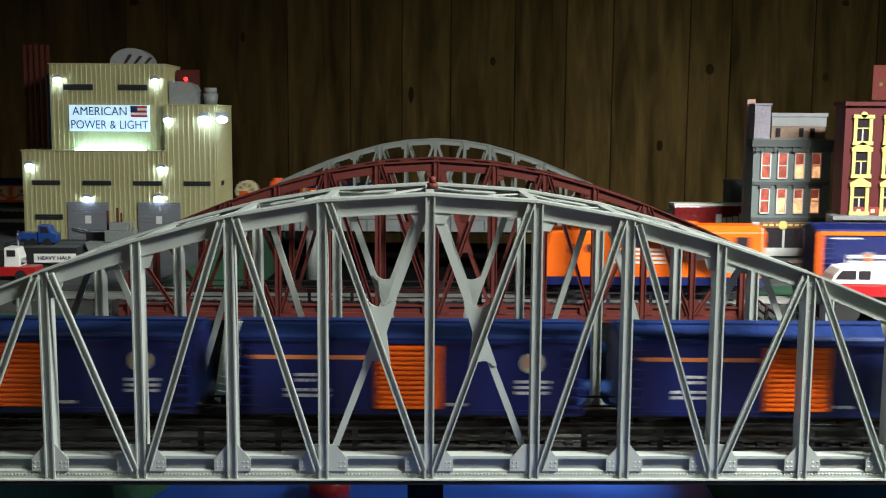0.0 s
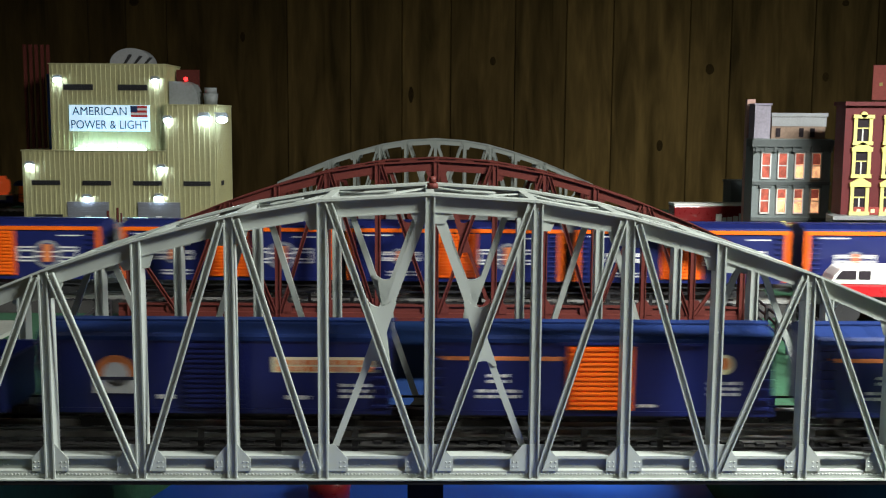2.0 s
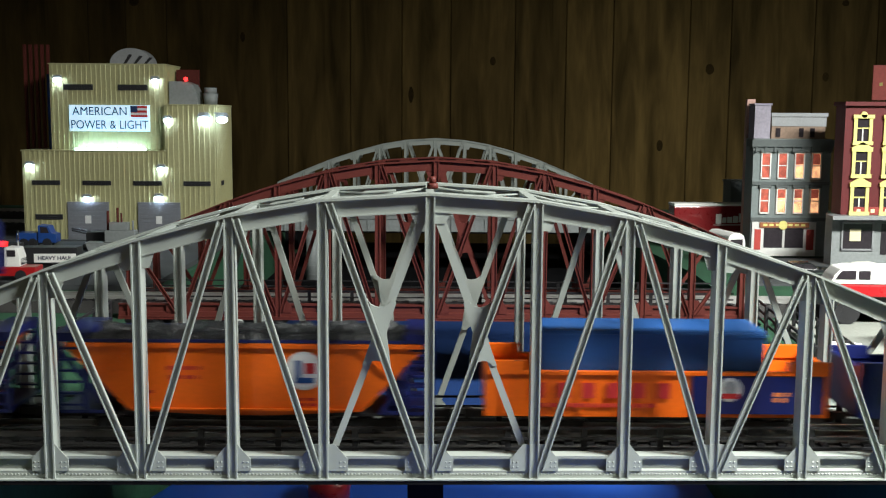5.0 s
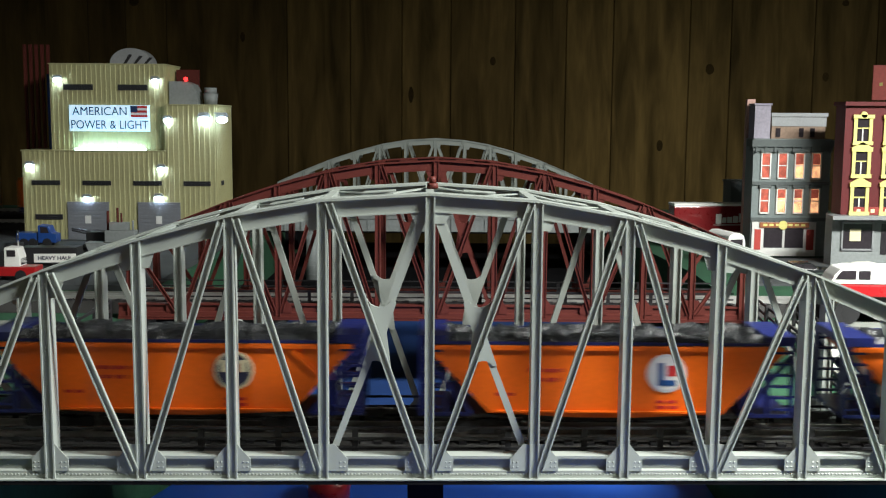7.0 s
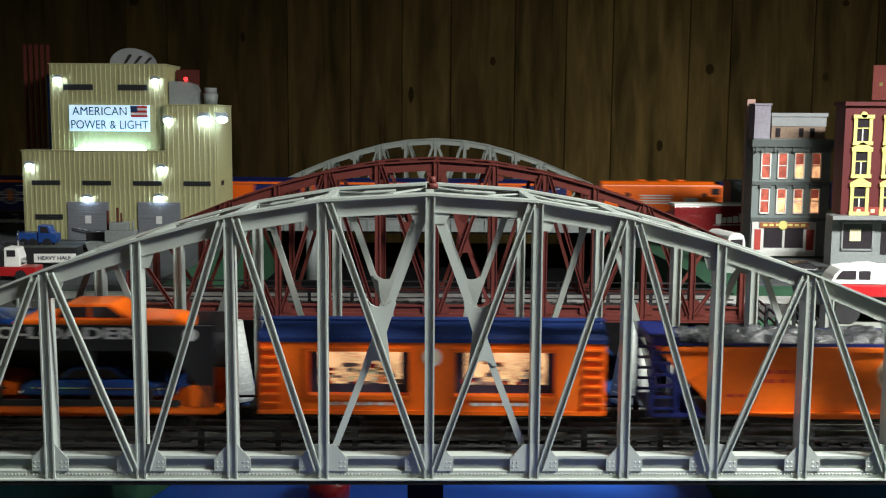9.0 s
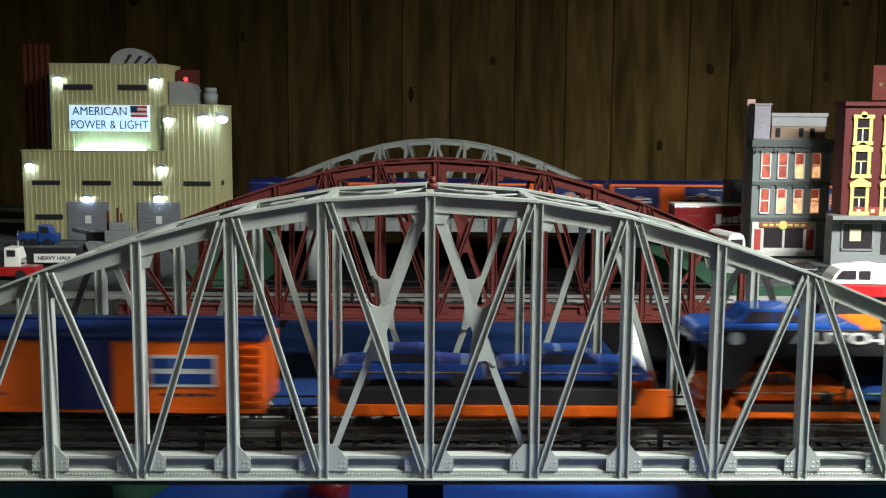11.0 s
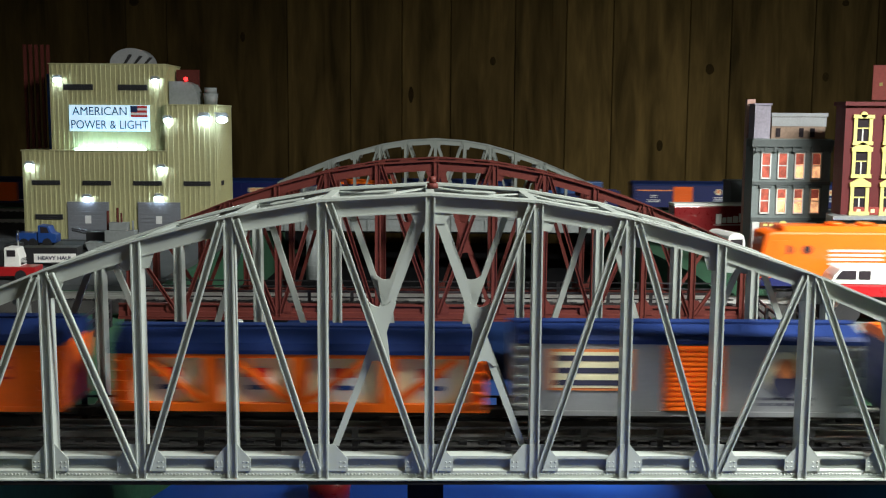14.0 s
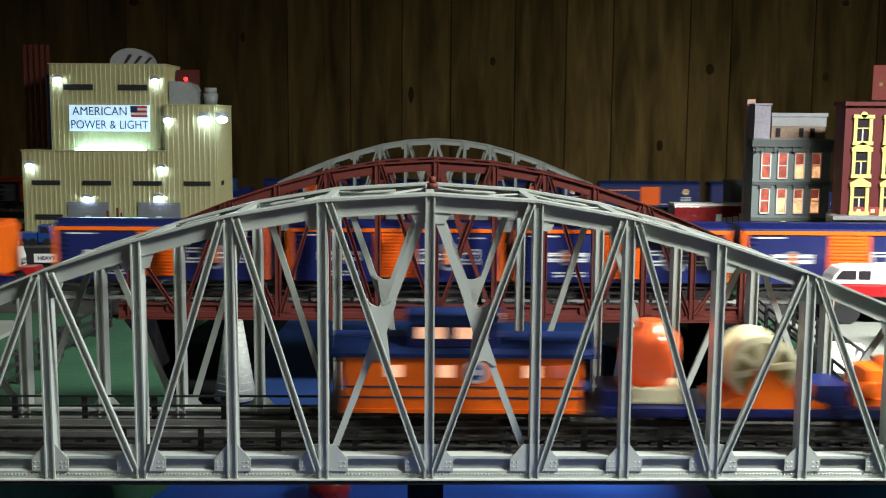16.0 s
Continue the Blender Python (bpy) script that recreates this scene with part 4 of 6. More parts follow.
def posted_boxcar(first):
    L = 0.252 if first else 0.266
    c = car_base("boxcar", "orange boxcar with blue roof, blue door and " + ("blue" if first else "white") + " poster", L, GROUP1)
    side_body(c, L, 0.0205, 0.0755, ORANGE)
    roof(c, L, 0.0755, 0.0840, ROOFBLUE)
    plate("door", c, -0.0285 if first else -0.0215, 0.0145 if first else 0.0215, 0.022, 0.0735, BLUE, 0.0016, "dark blue sliding door")
    if first:
        plate("poster", c, 0.042, 0.091, 0.039, 0.063, PALEINK, 0.0008)
        plate("poster", c, 0.044, 0.089, 0.0530, 0.0605, AUTOBLUE, 0.0011)
        plate("poster", c, 0.044, 0.089, 0.0415, 0.0490, AUTOBLUE, 0.0011)
    else:
        plate("poster", c, -0.113, -0.031, 0.028, 0.0675, PALEINK, 0.0008)
        for k in range(9):
            plate("poster", c, -0.110, -0.034, 0.0305 + k * 0.004, 0.0312 + k * 0.004, GREYCAR, 0.0010)
        disc("poster", c, -0.072, 0.049, 0.011, GREYCAR, 0.0012)
        plate("poster", c, 0.034, 0.117, 0.0455, 0.0595, PALEINK, 0.0008)
        plate("poster", c, 0.036, 0.115, 0.0550, 0.0585, REDINK, 0.0011)
        plate("poster", c, 0.036, 0.115, 0.0465, 0.0485, REDINK, 0.0011)
        plate("poster", c, 0.036, 0.115, 0.0495, 0.0530, GREYCAR, 0.0011)
    ink_rows(c, -0.09, 0.034, 0.05, 1, DARKINK, 51)
    ink_rows(c, 0.07, 0.034, 0.04, 1, DARKINK, 52)
    for e in (-1, 1):
        ladder(c, e * (L / 2 - 0.009), 0.024, 0.072, ORANGE, 0.015)
    return c


def orange_top_car():
    L = 0.2565
    c = car_base("boxcar", "dark blue boxcar with orange roof and grey picture panels", L, GROUP1)
    side_body(c, L, 0.0205, 0.0755, BLUE)
    roof(c, L, 0.0755, 0.0825, ORANGE)
    plate("fascia", c, -L / 2, L / 2, 0.0728, 0.0755, ORANGE, 0.0012)
    plate("end_trim", c, L / 2 - 0.010, L / 2, 0.0205, 0.0705, ORANGE, 0.0012)
    plate("end_trim", c, -L / 2, -L / 2 + 0.006, 0.0205, 0.0705, ORANGE, 0.0012)
    for xa, xb in ((-0.112, -0.022), (0.030, 0.104)):
        plate("picture_panel", c, xa, xb, 0.0235, 0.066, DOORGREY, 0.0008)
        disc("picture_panel", c, (xa + xb) / 2, 0.053, 0.011, DARKINK, 0.0011)
        plate("picture_panel", c, xa + 0.014, xb - 0.012, 0.050, 0.0545, GREYCAR, 0.0014)
        plate("picture_panel", c, xa + 0.004, xb - 0.03, 0.026, 0.038, DARKINK, 0.0010)
    slat_door(c, 0.004, 0.045, 0.0225, 0.069, BLUE)
    for e in (-1, 1):
        ladder(c, e * 0.122, 0.024, 0.070, ORANGE)
    return c


def silver_boxcar():
    L = 0.2565
    c = car_base("boxcar", "silver grey boxcar with blue roof and orange door", L, GROUP1)
    side_body(c, L, 0.0205, 0.0755, GREYCAR, 26)
    roof(c, L, 0.0755, 0.0840, ROOFBLUE)
    slat_door(c, 0.004, 0.044, 0.0235, 0.0725, ORANGE, label="orange slatted door")
    plate("poster", c, -0.104, -0.041, 0.0385, 0.0695, ORANGEINK, 0.0008)
    plate("poster", c, -0.100, -0.045, 0.0405, 0.0675, CREAM, 0.0011)
    for k in range(3):
        plate("poster", c, -0.0985, -0.0465, 0.0425 + k * 0.0092, 0.0465 + k * 0.0092, DARKINK, 0.0014)
    disc("emblem", c, 0.072, 0.052, 0.0165, CREAM, 0.0008)
    disc("emblem", c, 0.072, 0.046, 0.012, DARKINK, 0.0011)
    disc("emblem", c, 0.072, 0.056, 0.0075, ORANGEINK, 0.0014)
    ink_rows(c, 0.072, 0.034, 0.04, 2, DARKINK, 61)
    for e in (-1, 1):
        ladder(c, e * 0.121, 0.024, 0.074, SILVER, 0.013)
    return c


def art_car():
    L = 0.275
    c = car_base("display_car", "orange braced display car with four white pictures", L, GROUP1)
    bm = bmesh.new()
    box(bm, -L / 2, L / 2, -W + 0.006, W - 0.006, 0.0205, 0.066)
    for s in (-1, 1):
        ya, yb = sorted((s * W, s * (W - 0.006)))
        box(bm, -L / 2, L / 2, ya, yb, 0.0205, 0.0265)
        box(bm, -L / 2, L / 2, ya, yb, 0.061, 0.066)
        for k in range(5):
            x = -0.131 + k * 0.0655
            box(bm, x - 0.0055, x + 0.0055, ya, yb, 0.0265, 0.061)
        ym = (ya + yb) / 2 + s * 0.001
        for k in range(4):
            xa = -0.131 + k * 0.0655
            e = 1 if k >= 2 else -1
            beam(bm, (xa + (0.006 if e > 0 else 0.0595), ym, 0.028), (xa + (0.05 if e > 0 else 0.0155), ym, 0.060), 0.005, 0.003)
    bmesh.ops.recalc_face_normals(bm, faces=list(bm.faces))
    part("body", bm, ORANGE, c)
    roof(c, L, 0.066, 0.079, ROOFBLUE)
    for k in range(4):
        x = -0.098 + k * 0.0655
        plate("picture", c, x - 0.027, x + 0.027, 0.0265, 0.061, CREAM, 0.0006, w=W - 0.006)
        disc("picture", c, x, 0.040, 0.0135, PALEINK, 0.0010, w=W - 0.006)
        plate("picture", c, x - 0.010, x + 0.010, 0.0455, 0.0525, REDINK, 0.0013, w=W - 0.006)
        plate("picture", c, x - 0.006, x + 0.008, 0.036, 0.0395, AUTOBLUE, 0.0013, w=W - 0.006)
    for e in (-1, 1):
        ladder(c, e * 0.132, 0.024, 0.062, ORANGE)
    return c


def reefer(label="orange refrigerator car with blue roof and round emblem"):
    L = 0.280
    c = car_base("refrigerator_car", label, L, GROUP1)
    side_body(c, L, 0.0205, 0.0715, ORANGE, 60)
    roof(c, L, 0.0715, 0.0850, ROOFBLUE)
    plate("door", c, -0.026, 0.026, 0.0225, 0.0695, ORANGE, 0.0015)
    disc("emblem", c, 0.0655, 0.0485, 0.0135, PALEINK)
    plate("emblem", c, 0.0655 - 0.010, 0.0655 + 0.010, 0.0525, 0.0570, REDINK, 0.0012)
    plate("emblem", c, 0.0655 - 0.009, 0.0655 + 0.009, 0.0400, 0.0440, LOADBLUE, 0.0012)
    for x in (-0.102, -0.052, 0.035, 0.097):
        plate("vent", c, x - 0.006, x + 0.006, 0.044, 0.061, REDINK, 0.0010)
        plate("vent", c, x - 0.0045, x + 0.0045, 0.0460, 0.0515, ORANGE, 0.0014)
        plate("vent", c, x - 0.0045, x + 0.0045, 0.0535, 0.0590, ORANGE, 0.0014)
    ink_rows(c, -0.08, 0.034, 0.04, 1, DARKINK, 71)
    for e in (-1, 1):
        ladder(c, e * 0.130, 0.024, 0.068, ORANGE, 0.014)
    return c


def work_flat():
    L = 0.262
    c = car_base("flat_car", "dark blue flat car carrying a searchlight reel and winch", L, GROUP1, BLUE)
    bm = bmesh.new()
    box(bm, -L / 2, L / 2, -0.03, 0.03, 0.0185, 0.0245)
    box(bm, 0.030, 0.056, -0.02, 0.02, 0.0245, 0.040)
    box(bm, -0.128, -0.11, -0.024, 0.024, 0.0245, 0.036)
    deck = part("deck", bm, BLUE, c)
    for k in range(14):
        piece("stake_pocket", (0.003, 0.0624, 0.004), BLUE, deck, (-0.1185 + k * 0.0183, 0, 0.0215))
    # red lamp housing on a cream base
    boxpart("lamp_base", (-0.1120, -0.0680, -0.02, 0.02, 0.0247, 0.0375), CREAM, c, "cream plinth", 0.002)
    bm = bmesh.new()
    prof = [(0.0150, 0.0375), (0.0155, 0.0415), (0.0196, 0.0440), (0.0210, 0.0500), (0.0217, 0.0610), (0.0213, 0.0700), (0.0185, 0.0770), (0.0120, 0.0795), (0.0118, 0.0845), (0.0105, 0.0858)]
    lathe(bm, -0.0900, prof)
    part("lamp_housing", bm, REDORANGE, c, "glowing red-orange globe with neck")
    # the cable reel, cream, with a ribbed drum and two spoked discs
    bm = bmesh.new()
    for y in (-0.0185, 0.0185):
        cyl(bm, (-0.009, y - 0.0015, 0.0525), (-0.009, y + 0.0015, 0.0525), 0.0258, n=40)
    cyl(bm, (-0.009, -0.017, 0.0525), (-0.009, 0.017, 0.0525), 0.0205, n=32)
    for s in (-1, 1):
        for k in range(8):
            t = k * math.pi / 4 + 0.2
            beam(bm, (-0.009 + 0.006 * math.cos(t), s * 0.0212, 0.0525 + 0.006 * math.sin(t)), (-0.009 + 0.0235 * math.cos(t), s * 0.0212, 0.0525 + 0.0235 * math.sin(t)), 0.005, 0.003)
        cyl(bm, (-0.009, s * 0.018, 0.0525), (-0.009, s * 0.025, 0.0525), 0.007, n=20)
        m = 40
        for k in range(m):
            t, u = 2 * math.pi * k / m, 2 * math.pi * (k + 1) / m
            q = [(-0.009 + r * math.cos(w), s * 0.0212, 0.0525 + r * math.sin(w)) for r, w in ((0.0208, t), (0.0258, t), (0.0258, u), (0.0208, u))]
            beam(bm, (Vector(q[0]) + Vector(q[1])) / 2, (Vector(q[3]) + Vector(q[2])) / 2, 0.0050, 0.003)
    bmesh.ops.recalc_face_normals(bm, faces=list(bm.faces))
    part("cable_reel", bm, CREAM, c, "cream spoked cable reel")
    # Face behind the spokes coloured darker than the reel to set them off.
    for s in (-1, 1):
        bm = bmesh.new()
        cyl(bm, (-0.009, s * 0.0200, 0.0525), (-0.009, s * 0.0204, 0.0525), 0.0208, n=32)
        part("reel_face", bm, mat("darker_reel_face", (0.34, 0.27, 0.11), 0.5), c, "darker tan face behind the spokes")
    bm = bmesh.new()
    for s in (-1, 1):
        ya, yb = sorted((s * 0.0255, s * 0.0285))
        prism(bm, [(-0.041, 0.0245), (0.036, 0.0245), (0.034, 0.029), (0.014, 0.034), (-0.002, 0.0530), (-0.016, 0.0530), (-0.024, 0.034), (-0.039, 0.029)], ya, yb)
    box(bm, -0.043, 0.038, -0.0285, 0.0285, 0.0246, 0.0275)
    part("reel_stand", bm, ORANGE, c, "orange reel stand")
    bm = bmesh.new()
    box(bm, 0.062, 0.110, -0.020, 0.020, 0.0247, 0.0300)
    box(bm, 0.066, 0.104, -0.015, 0.015, 0.0300, 0.0420)
    box(bm, 0.072, 0.086, -0.017, 0.017, 0.0420, 0.0510)
    cyl(bm, (0.095, -0.018, 0.0470), (0.095, 0.018, 0.0470), 0.0095, n=20)
    cyl(bm, (0.076, -0.022, 0.0370), (0.076, 0.022, 0.0370), 0.0060, n=16)
    part("winch", bm, ORANGE, c, "orange winch engine")
    return c


def caboose():
    L = 0.205
    c = car_base("caboose", "orange caboose with blue roof and lit cupola windows", L, GROUP1)
    bl = 0.176
    bm = bmesh.new()
    box(bm, -bl / 2, bl / 2, -W, W, 0.0205, 0.0645)
    body = part("body", bm, ORANGE, c)
    for s in (-1, 1):
        piece("sill", (bl, 0.002, 0.003), ORANGE, body, (0, s * W, 0.022))
    for z in (0.0395, 0.0315):
        plate("pinstripe", c, -bl / 2, bl / 2, z, z + 0.0013, DARKINK, 0.0004)
    roof(c, L - 0.008, 0.0645, 0.0740, ROOFBLUE, 0.002, walk_board=False)
    bm = bmesh.new()
    box(bm, -0.038, 0.026, -W + 0.002, W - 0.002, 0.070, 0.0875)
    part("cupola", bm, BLUE, c, "dark blue cupola")
    bm = bmesh.new()
    prism(bm, [(-W, 0.0875), (-W * 0.6, 0.0915), (W * 0.6, 0.0915), (W, 0.0875)], -0.042, 0.030, "x")
    part("cupola_roof", bm, ROOFBLUE, c)
    for x in (-0.023, 0.006):
        plate("window", c, x - 0.0105, x + 0.0105, 0.0762, 0.0845, DIMGLOW, 0.0006, "warm lit window", W - 0.002)
    for x in (-0.050, -0.012, 0.052, 0.072):
        plate("window", c, x - 0.006, x + 0.006, 0.0475, 0.0565, DIMGLOW if x != 0.072 else CURTAIN, 0.0006, "lit window")
    disc("emblem", c, 0.010, 0.0515, 0.0085, PALEINK)
    disc("emblem", c, 0.010, 0.0515, 0.0062, AUTOBLUE, 0.0011)
    plate("emblem", c, 0.0065, 0.0135, 0.0495, 0.0535, PALEINK, 0.0014)
    for e in (-1, 1):
        bm = bmesh.new()
        box(bm, *sorted((e * bl / 2, e * L / 2)), -0.028, 0.028, 0.0185, 0.0215)
        for s in (-1, 1):
            box(bm, *sorted((e * (L / 2 - 0.001), e * (L / 2 - 0.0025))), s * 0.026 - 0.0008, s * 0.026 + 0.0008, 0.0215, 0.065)
        box(bm, *sorted((e * (L / 2 - 0.001), e * (L / 2 - 0.0025))), -0.027, 0.027, 0.038, 0.0395)
        part("platform", bm, BLACK, c)
        bm = bmesh.new()
        cyl(bm, (e * (bl / 2 + 0.001), -0.024, 0.060), (e * (bl / 2 + 0.006), -0.024, 0.060), 0.003, n=12)
        part("marker_lamp", bm, BLACK, c)
    return c


def express_boxcar(k):
    L = 0.282
    c = car_base("boxcar", "dark blue boxcar with orange roof edge and white winged logo", L, GROUP2)
    side_body(c, L, 0.0255, 0.092, BLUE)
    roof(c, L, 0.0935, 0.1015, BLUE)
    plate("fascia", c, -L / 2, L / 2, 0.0895, 0.0945, ORANGE, 0.0015)
    slat_door(c, 0, 0.055, 0.029, 0.088, ORANGE, label="orange slatted door")
    plate("end_trim", c, L / 2 - 0.006, L / 2, 0.0255, 0.09, ORANGE, 0.0012)
    plate("end_trim", c, -L / 2, -L / 2 + 0.006, 0.0255, 0.09, ORANGE, 0.0012)
    for x, half, r in ((0.070, 0.0385, 0.0185), (-0.074, 0.026, 0.0105)):
        for dz in (0.0090, 0.0045, -0.0045, -0.0090):
            plate("logo", c, x - half, x + half, 0.0575 + dz * r / 0.0185 - 0.0010, 0.0575 + dz * r / 0.0185 + 0.0010, PALEINK, 0.0006)
        for e in (-1, 1):
            plate("logo", c, x + e * half - 0.001, x + e * half + 0.001, 0.0575 - 0.0100 * r / 0.0185, 0.0575 + 0.0100 * r / 0.0185, PALEINK, 0.0006)
        disc("logo", c, x, 0.0575, r, GREYCAR, 0.0008)
        disc("logo", c, x, 0.0575, r * 0.80, BLUE, 0.0011)
        for dz in (0.003, -0.003):
            plate("logo", c, x - r * 0.9, x + r * 0.9, 0.0575 + dz - 0.0009, 0.0575 + dz + 0.0009, PALEINK, 0.0013)
        plate("logo", c, x - r * 0.32, x + r * 0.32, 0.0575 - r * 0.55, 0.0575 + r * 0.7, ORANGEINK, 0.0016)
    plate("logo", c, -0.125, -0.085, 0.0845, 0.0862, PALEINK, 0.0006)
    plate("logo", c, 0.085, 0.115, 0.0815, 0.0830, PALEINK, 0.0006)
    ink_rows(c, -0.07, 0.038, 0.04, 2, PALEINK, 90 + k)
    for e in (-1, 1):
        ladder(c, e * 0.128, 0.028, 0.088, BLUE, 0.012)
    return c


def diesel(front):
    L = 0.292 if front else 0.204
    body = ORANGE if front else BLUE
    c = car_base("locomotive", "orange diesel locomotive with blue sill and vent panel" if front else "dark blue trailing locomotive with red tail lamp", L, GROUP2, BLUE if front else BLACK)
    bm = bmesh.new()
    prof = [(-L / 2, 0.028), (-L / 2, 0.0935), (L / 2 - 0.016, 0.0935), (L / 2 - 0.007, 0.090), (L / 2 - 0.003, 0.070), (L / 2, 0.060), (L / 2, 0.028)]
    prism(bm, prof, -W, W)
    bevel(bm, 0.003, 2)
    part("body", bm, body, c)
    bm = bmesh.new()
    prism(bm, [(-W * 0.95, 0.091), (-W * 0.6, 0.1), (W * 0.6, 0.1), (W * 0.95, 0.091)], -L / 2 + 0.002, L / 2 - 0.032, "x")
    for x in (-0.05, 0.0, 0.04):
        cyl(bm, (x, 0, 0.1), (x, 0, 0.104), 0.011, n=20)
    part("roof", bm, body, c)
    plate("sill", c, -L / 2 + 0.002, L / 2 - 0.002, 0.0215, 0.0325, BLUE, 0.0012, "dark blue sill")
    for k in range(4):
        plate("grille", c, -0.055, 0.015, 0.0500 + k * 0.0058, 0.0530 + k * 0.0058, PALEINK if front else LOADBLUE, 0.0009)
    plate("number_panel", c, 0.045, 0.075, 0.055, 0.064, PALEINK if front else LOADBLUE, 0.0008)
    plate("cab_window", c, L / 2 - 0.040, L / 2 - 0.020, 0.072, 0.086, GLASSDARK, 0.0008)
    plate("cab_door", c, -L / 2 + 0.018, -L / 2 + 0.034, 0.036, 0.082, body, 0.0012)
    for x in (-0.11, -0.085, 0.09):
        if abs(x) < L / 2 - 0.02:
            disc("porthole", c, x, 0.070, 0.006, GLASSDARK, 0.0008)
    if front:
        bm = bmesh.new()
        cyl(bm, (L / 2 - 0.012, 0, 0.079), (L / 2 - 0.0025, 0, 0.079), 0.0055, n=20)
        part("headlight", bm, PALEINK, c)
    else:
        bm = bmesh.new()
        for y in (-0.026, 0.026):
            cyl(bm, (-L / 2 - 0.002, y, 0.0635), (-L / 2 + 0.004, y, 0.0635), 0.004, n=16)
        part("tail_lamp", bm, LEDRED, c, "glowing red tail lamp")
    return c


# places in the long train, in pixels from the left edge of the camera's view at the start, and the cars themselves
SHIFT = [(0, 0.0), (0.5, 482), (1.0, 930), (1.5, 1328), (2.0, 1725), (2.5, 2085), (3.0, 2435), (3.5, 2783), (4.0, 3135), (4.2, 3281), (6.3, 4779), (6.5, 4909),
         (7.0, 5250), (7.5, 5566), (8.0, 5869), (8.5, 6140), (9.0, 6427), (9.2, 6554), (11.3, 8171), (11.5, 8356), (12.0, 8853), (12.5, 9386), (13.0, 9953),
         (13.5, 10518), (14.0, 11118), (14.5, 11718), (15.0, 12303), (15.5, 12870), (16.0, 13394)]
U1 = 1 / 2403
SHIFT2 = [(0, 0.0), (0.5, 432), (1.0, 832), (1.5, 1238), (2.0, 1645), (2.5, 2055), (3.0, 2460), (3.5, 2872), (4.0, 3285), (4.2, 3452)]
U2 = 1 / 1342


def glide(table, t):
    """Smooth interpolation through a table of (time, value)."""
    n = len(table)
    slopes = []
    for i in range(n):
        a, b = table[max(0, i - 1)], table[min(n - 1, i + 1)]
        slopes.append((b[1] - a[1]) / (b[0] - a[0]))
    for i in range(n - 1):
        (t0, v0), (t1, v1) = table[i], table[i + 1]
        if t <= t1 or i == n - 2:
            d = t1 - t0
            f = (t - t0) / d
            return ((2 * f ** 3 - 3 * f ** 2 + 1) * v0 + (f ** 3 - 2 * f ** 2 + f) * d * slopes[i] + (-2 * f ** 3 + 3 * f ** 2) * v1 + (f ** 3 - f ** 2) * d * slopes[i + 1])


long_train = []
for centre, make in ((1413, blue_boxcar), (725, blue_boxcar), (31, blue_boxcar), (-661, blue_boxcar), (-1345, emblem_boxcar)):
    long_train.append((make(), centre))
for centre, kind, mid in ((-2023, "blue", -2017), (-2688, "orange", -2695)):
    g, load = gondola(kind)
    long_train += [(g, centre), (load, mid)]
for centre, dark in ((-3419, False), (-4172, False), (-4939, True)):
    long_train.append((hopper(dark), centre))
long_train.append((aquarium_car(), -5660))
long_train.append((auto_loader(), -6359))
LIFTS = {}
for centre, lift, name, label, material in ((-6262, 0.0682, "orange_toy_car", "orange toy car on the carrier's upper deck", ORANGE), (-6545, 0.0682, "blue_toy_car", "blue toy car on the carrier's upper deck", AUTOBLUE),
                                    (-6262, 0.0237, "blue_toy_car", "blue toy car on the carrier's lower deck", AUTOBLUE), (-6545, 0.0237, "orange_toy_car", "orange toy car on the carrier's lower deck", ORANGE),
                                    (-7208, 0.0377, "blue_toy_car", "blue toy car with chrome strip on flat car", AUTOBLUE), (-6915, 0.0377, "blue_toy_car", "blue toy car with chrome strip on flat car", AUTOBLUE)):
    a = toy_auto(name, label, material, 1.14 if lift > 0.06 else 1.0)
    LIFTS[a.name] = lift
    long_train.append((a, centre))
long_train.append((auto_flat(), -7056))
long_train.append((posted_boxcar(True), -7769))
long_train.append((posted_boxcar(False), -8515))
long_train.append((orange_top_car(), -9225))
long_train.append((silver_boxcar(), -9898))
long_train.append((art_car(), -10588))
long_train.append((reefer(), -11343))
long_train.append((work_flat(), -12012))
long_train.append((caboose(), -12575))
g, load = gondola("blue")
long_train += [(g, 2110), (load, 2110)]
long_train.append((reefer(), 2805))
long_train.append((orange_top_car(), 3500))
long_train.append((emblem_boxcar(), 4190))
long_train.append((blue_boxcar(), 4880))
long_train.append((blue_boxcar(), 5570))

short_train = [(diesel(True), 197)]
for k, mid in enumerate((675, 1090, 1492, 1892, 2298, 2697)):
    short_train.append((express_boxcar(k), mid))
short_train.append((diesel(False), 3050))


def motions():
    total = 2 * (INNER[2] + INNER[3]) + math.pi * (INNER[1] - INNER[0])
    # metres run by the short train's nose, from x = 0 on the near straight
    run2 = [(t, (d - 176) * U2) for t, d in SHIFT2] + [(9.0, 5.666)] + [(t, total - x * U2) for t, x in ((14.0, 561), (14.5, 140), (15.0, -304), (15.5, -727), (16.0, -1174))]
    for ob, centre in long_train:
        rows = []
        for k in range(41):
            t = k * 0.4
            x, y, h = oval((centre + glide(SHIFT, t) - 784) * U1, *OUTER)
            rows.append((t, pose(x, y, RAIL + LIFTS.get(ob.name, 0.0), 0, 0, math.degrees(h))))
        walk(ob, rows)
    for ob, behind in short_train:
        rows = []
        for k in range(65):
            t = k * 0.25
            x, y, h = oval(glide(run2, t) - behind * U2, *INNER)
            rows.append((t, pose(x, y, RAIL, 0, 0, math.degrees(h))))
        walk(ob, rows)


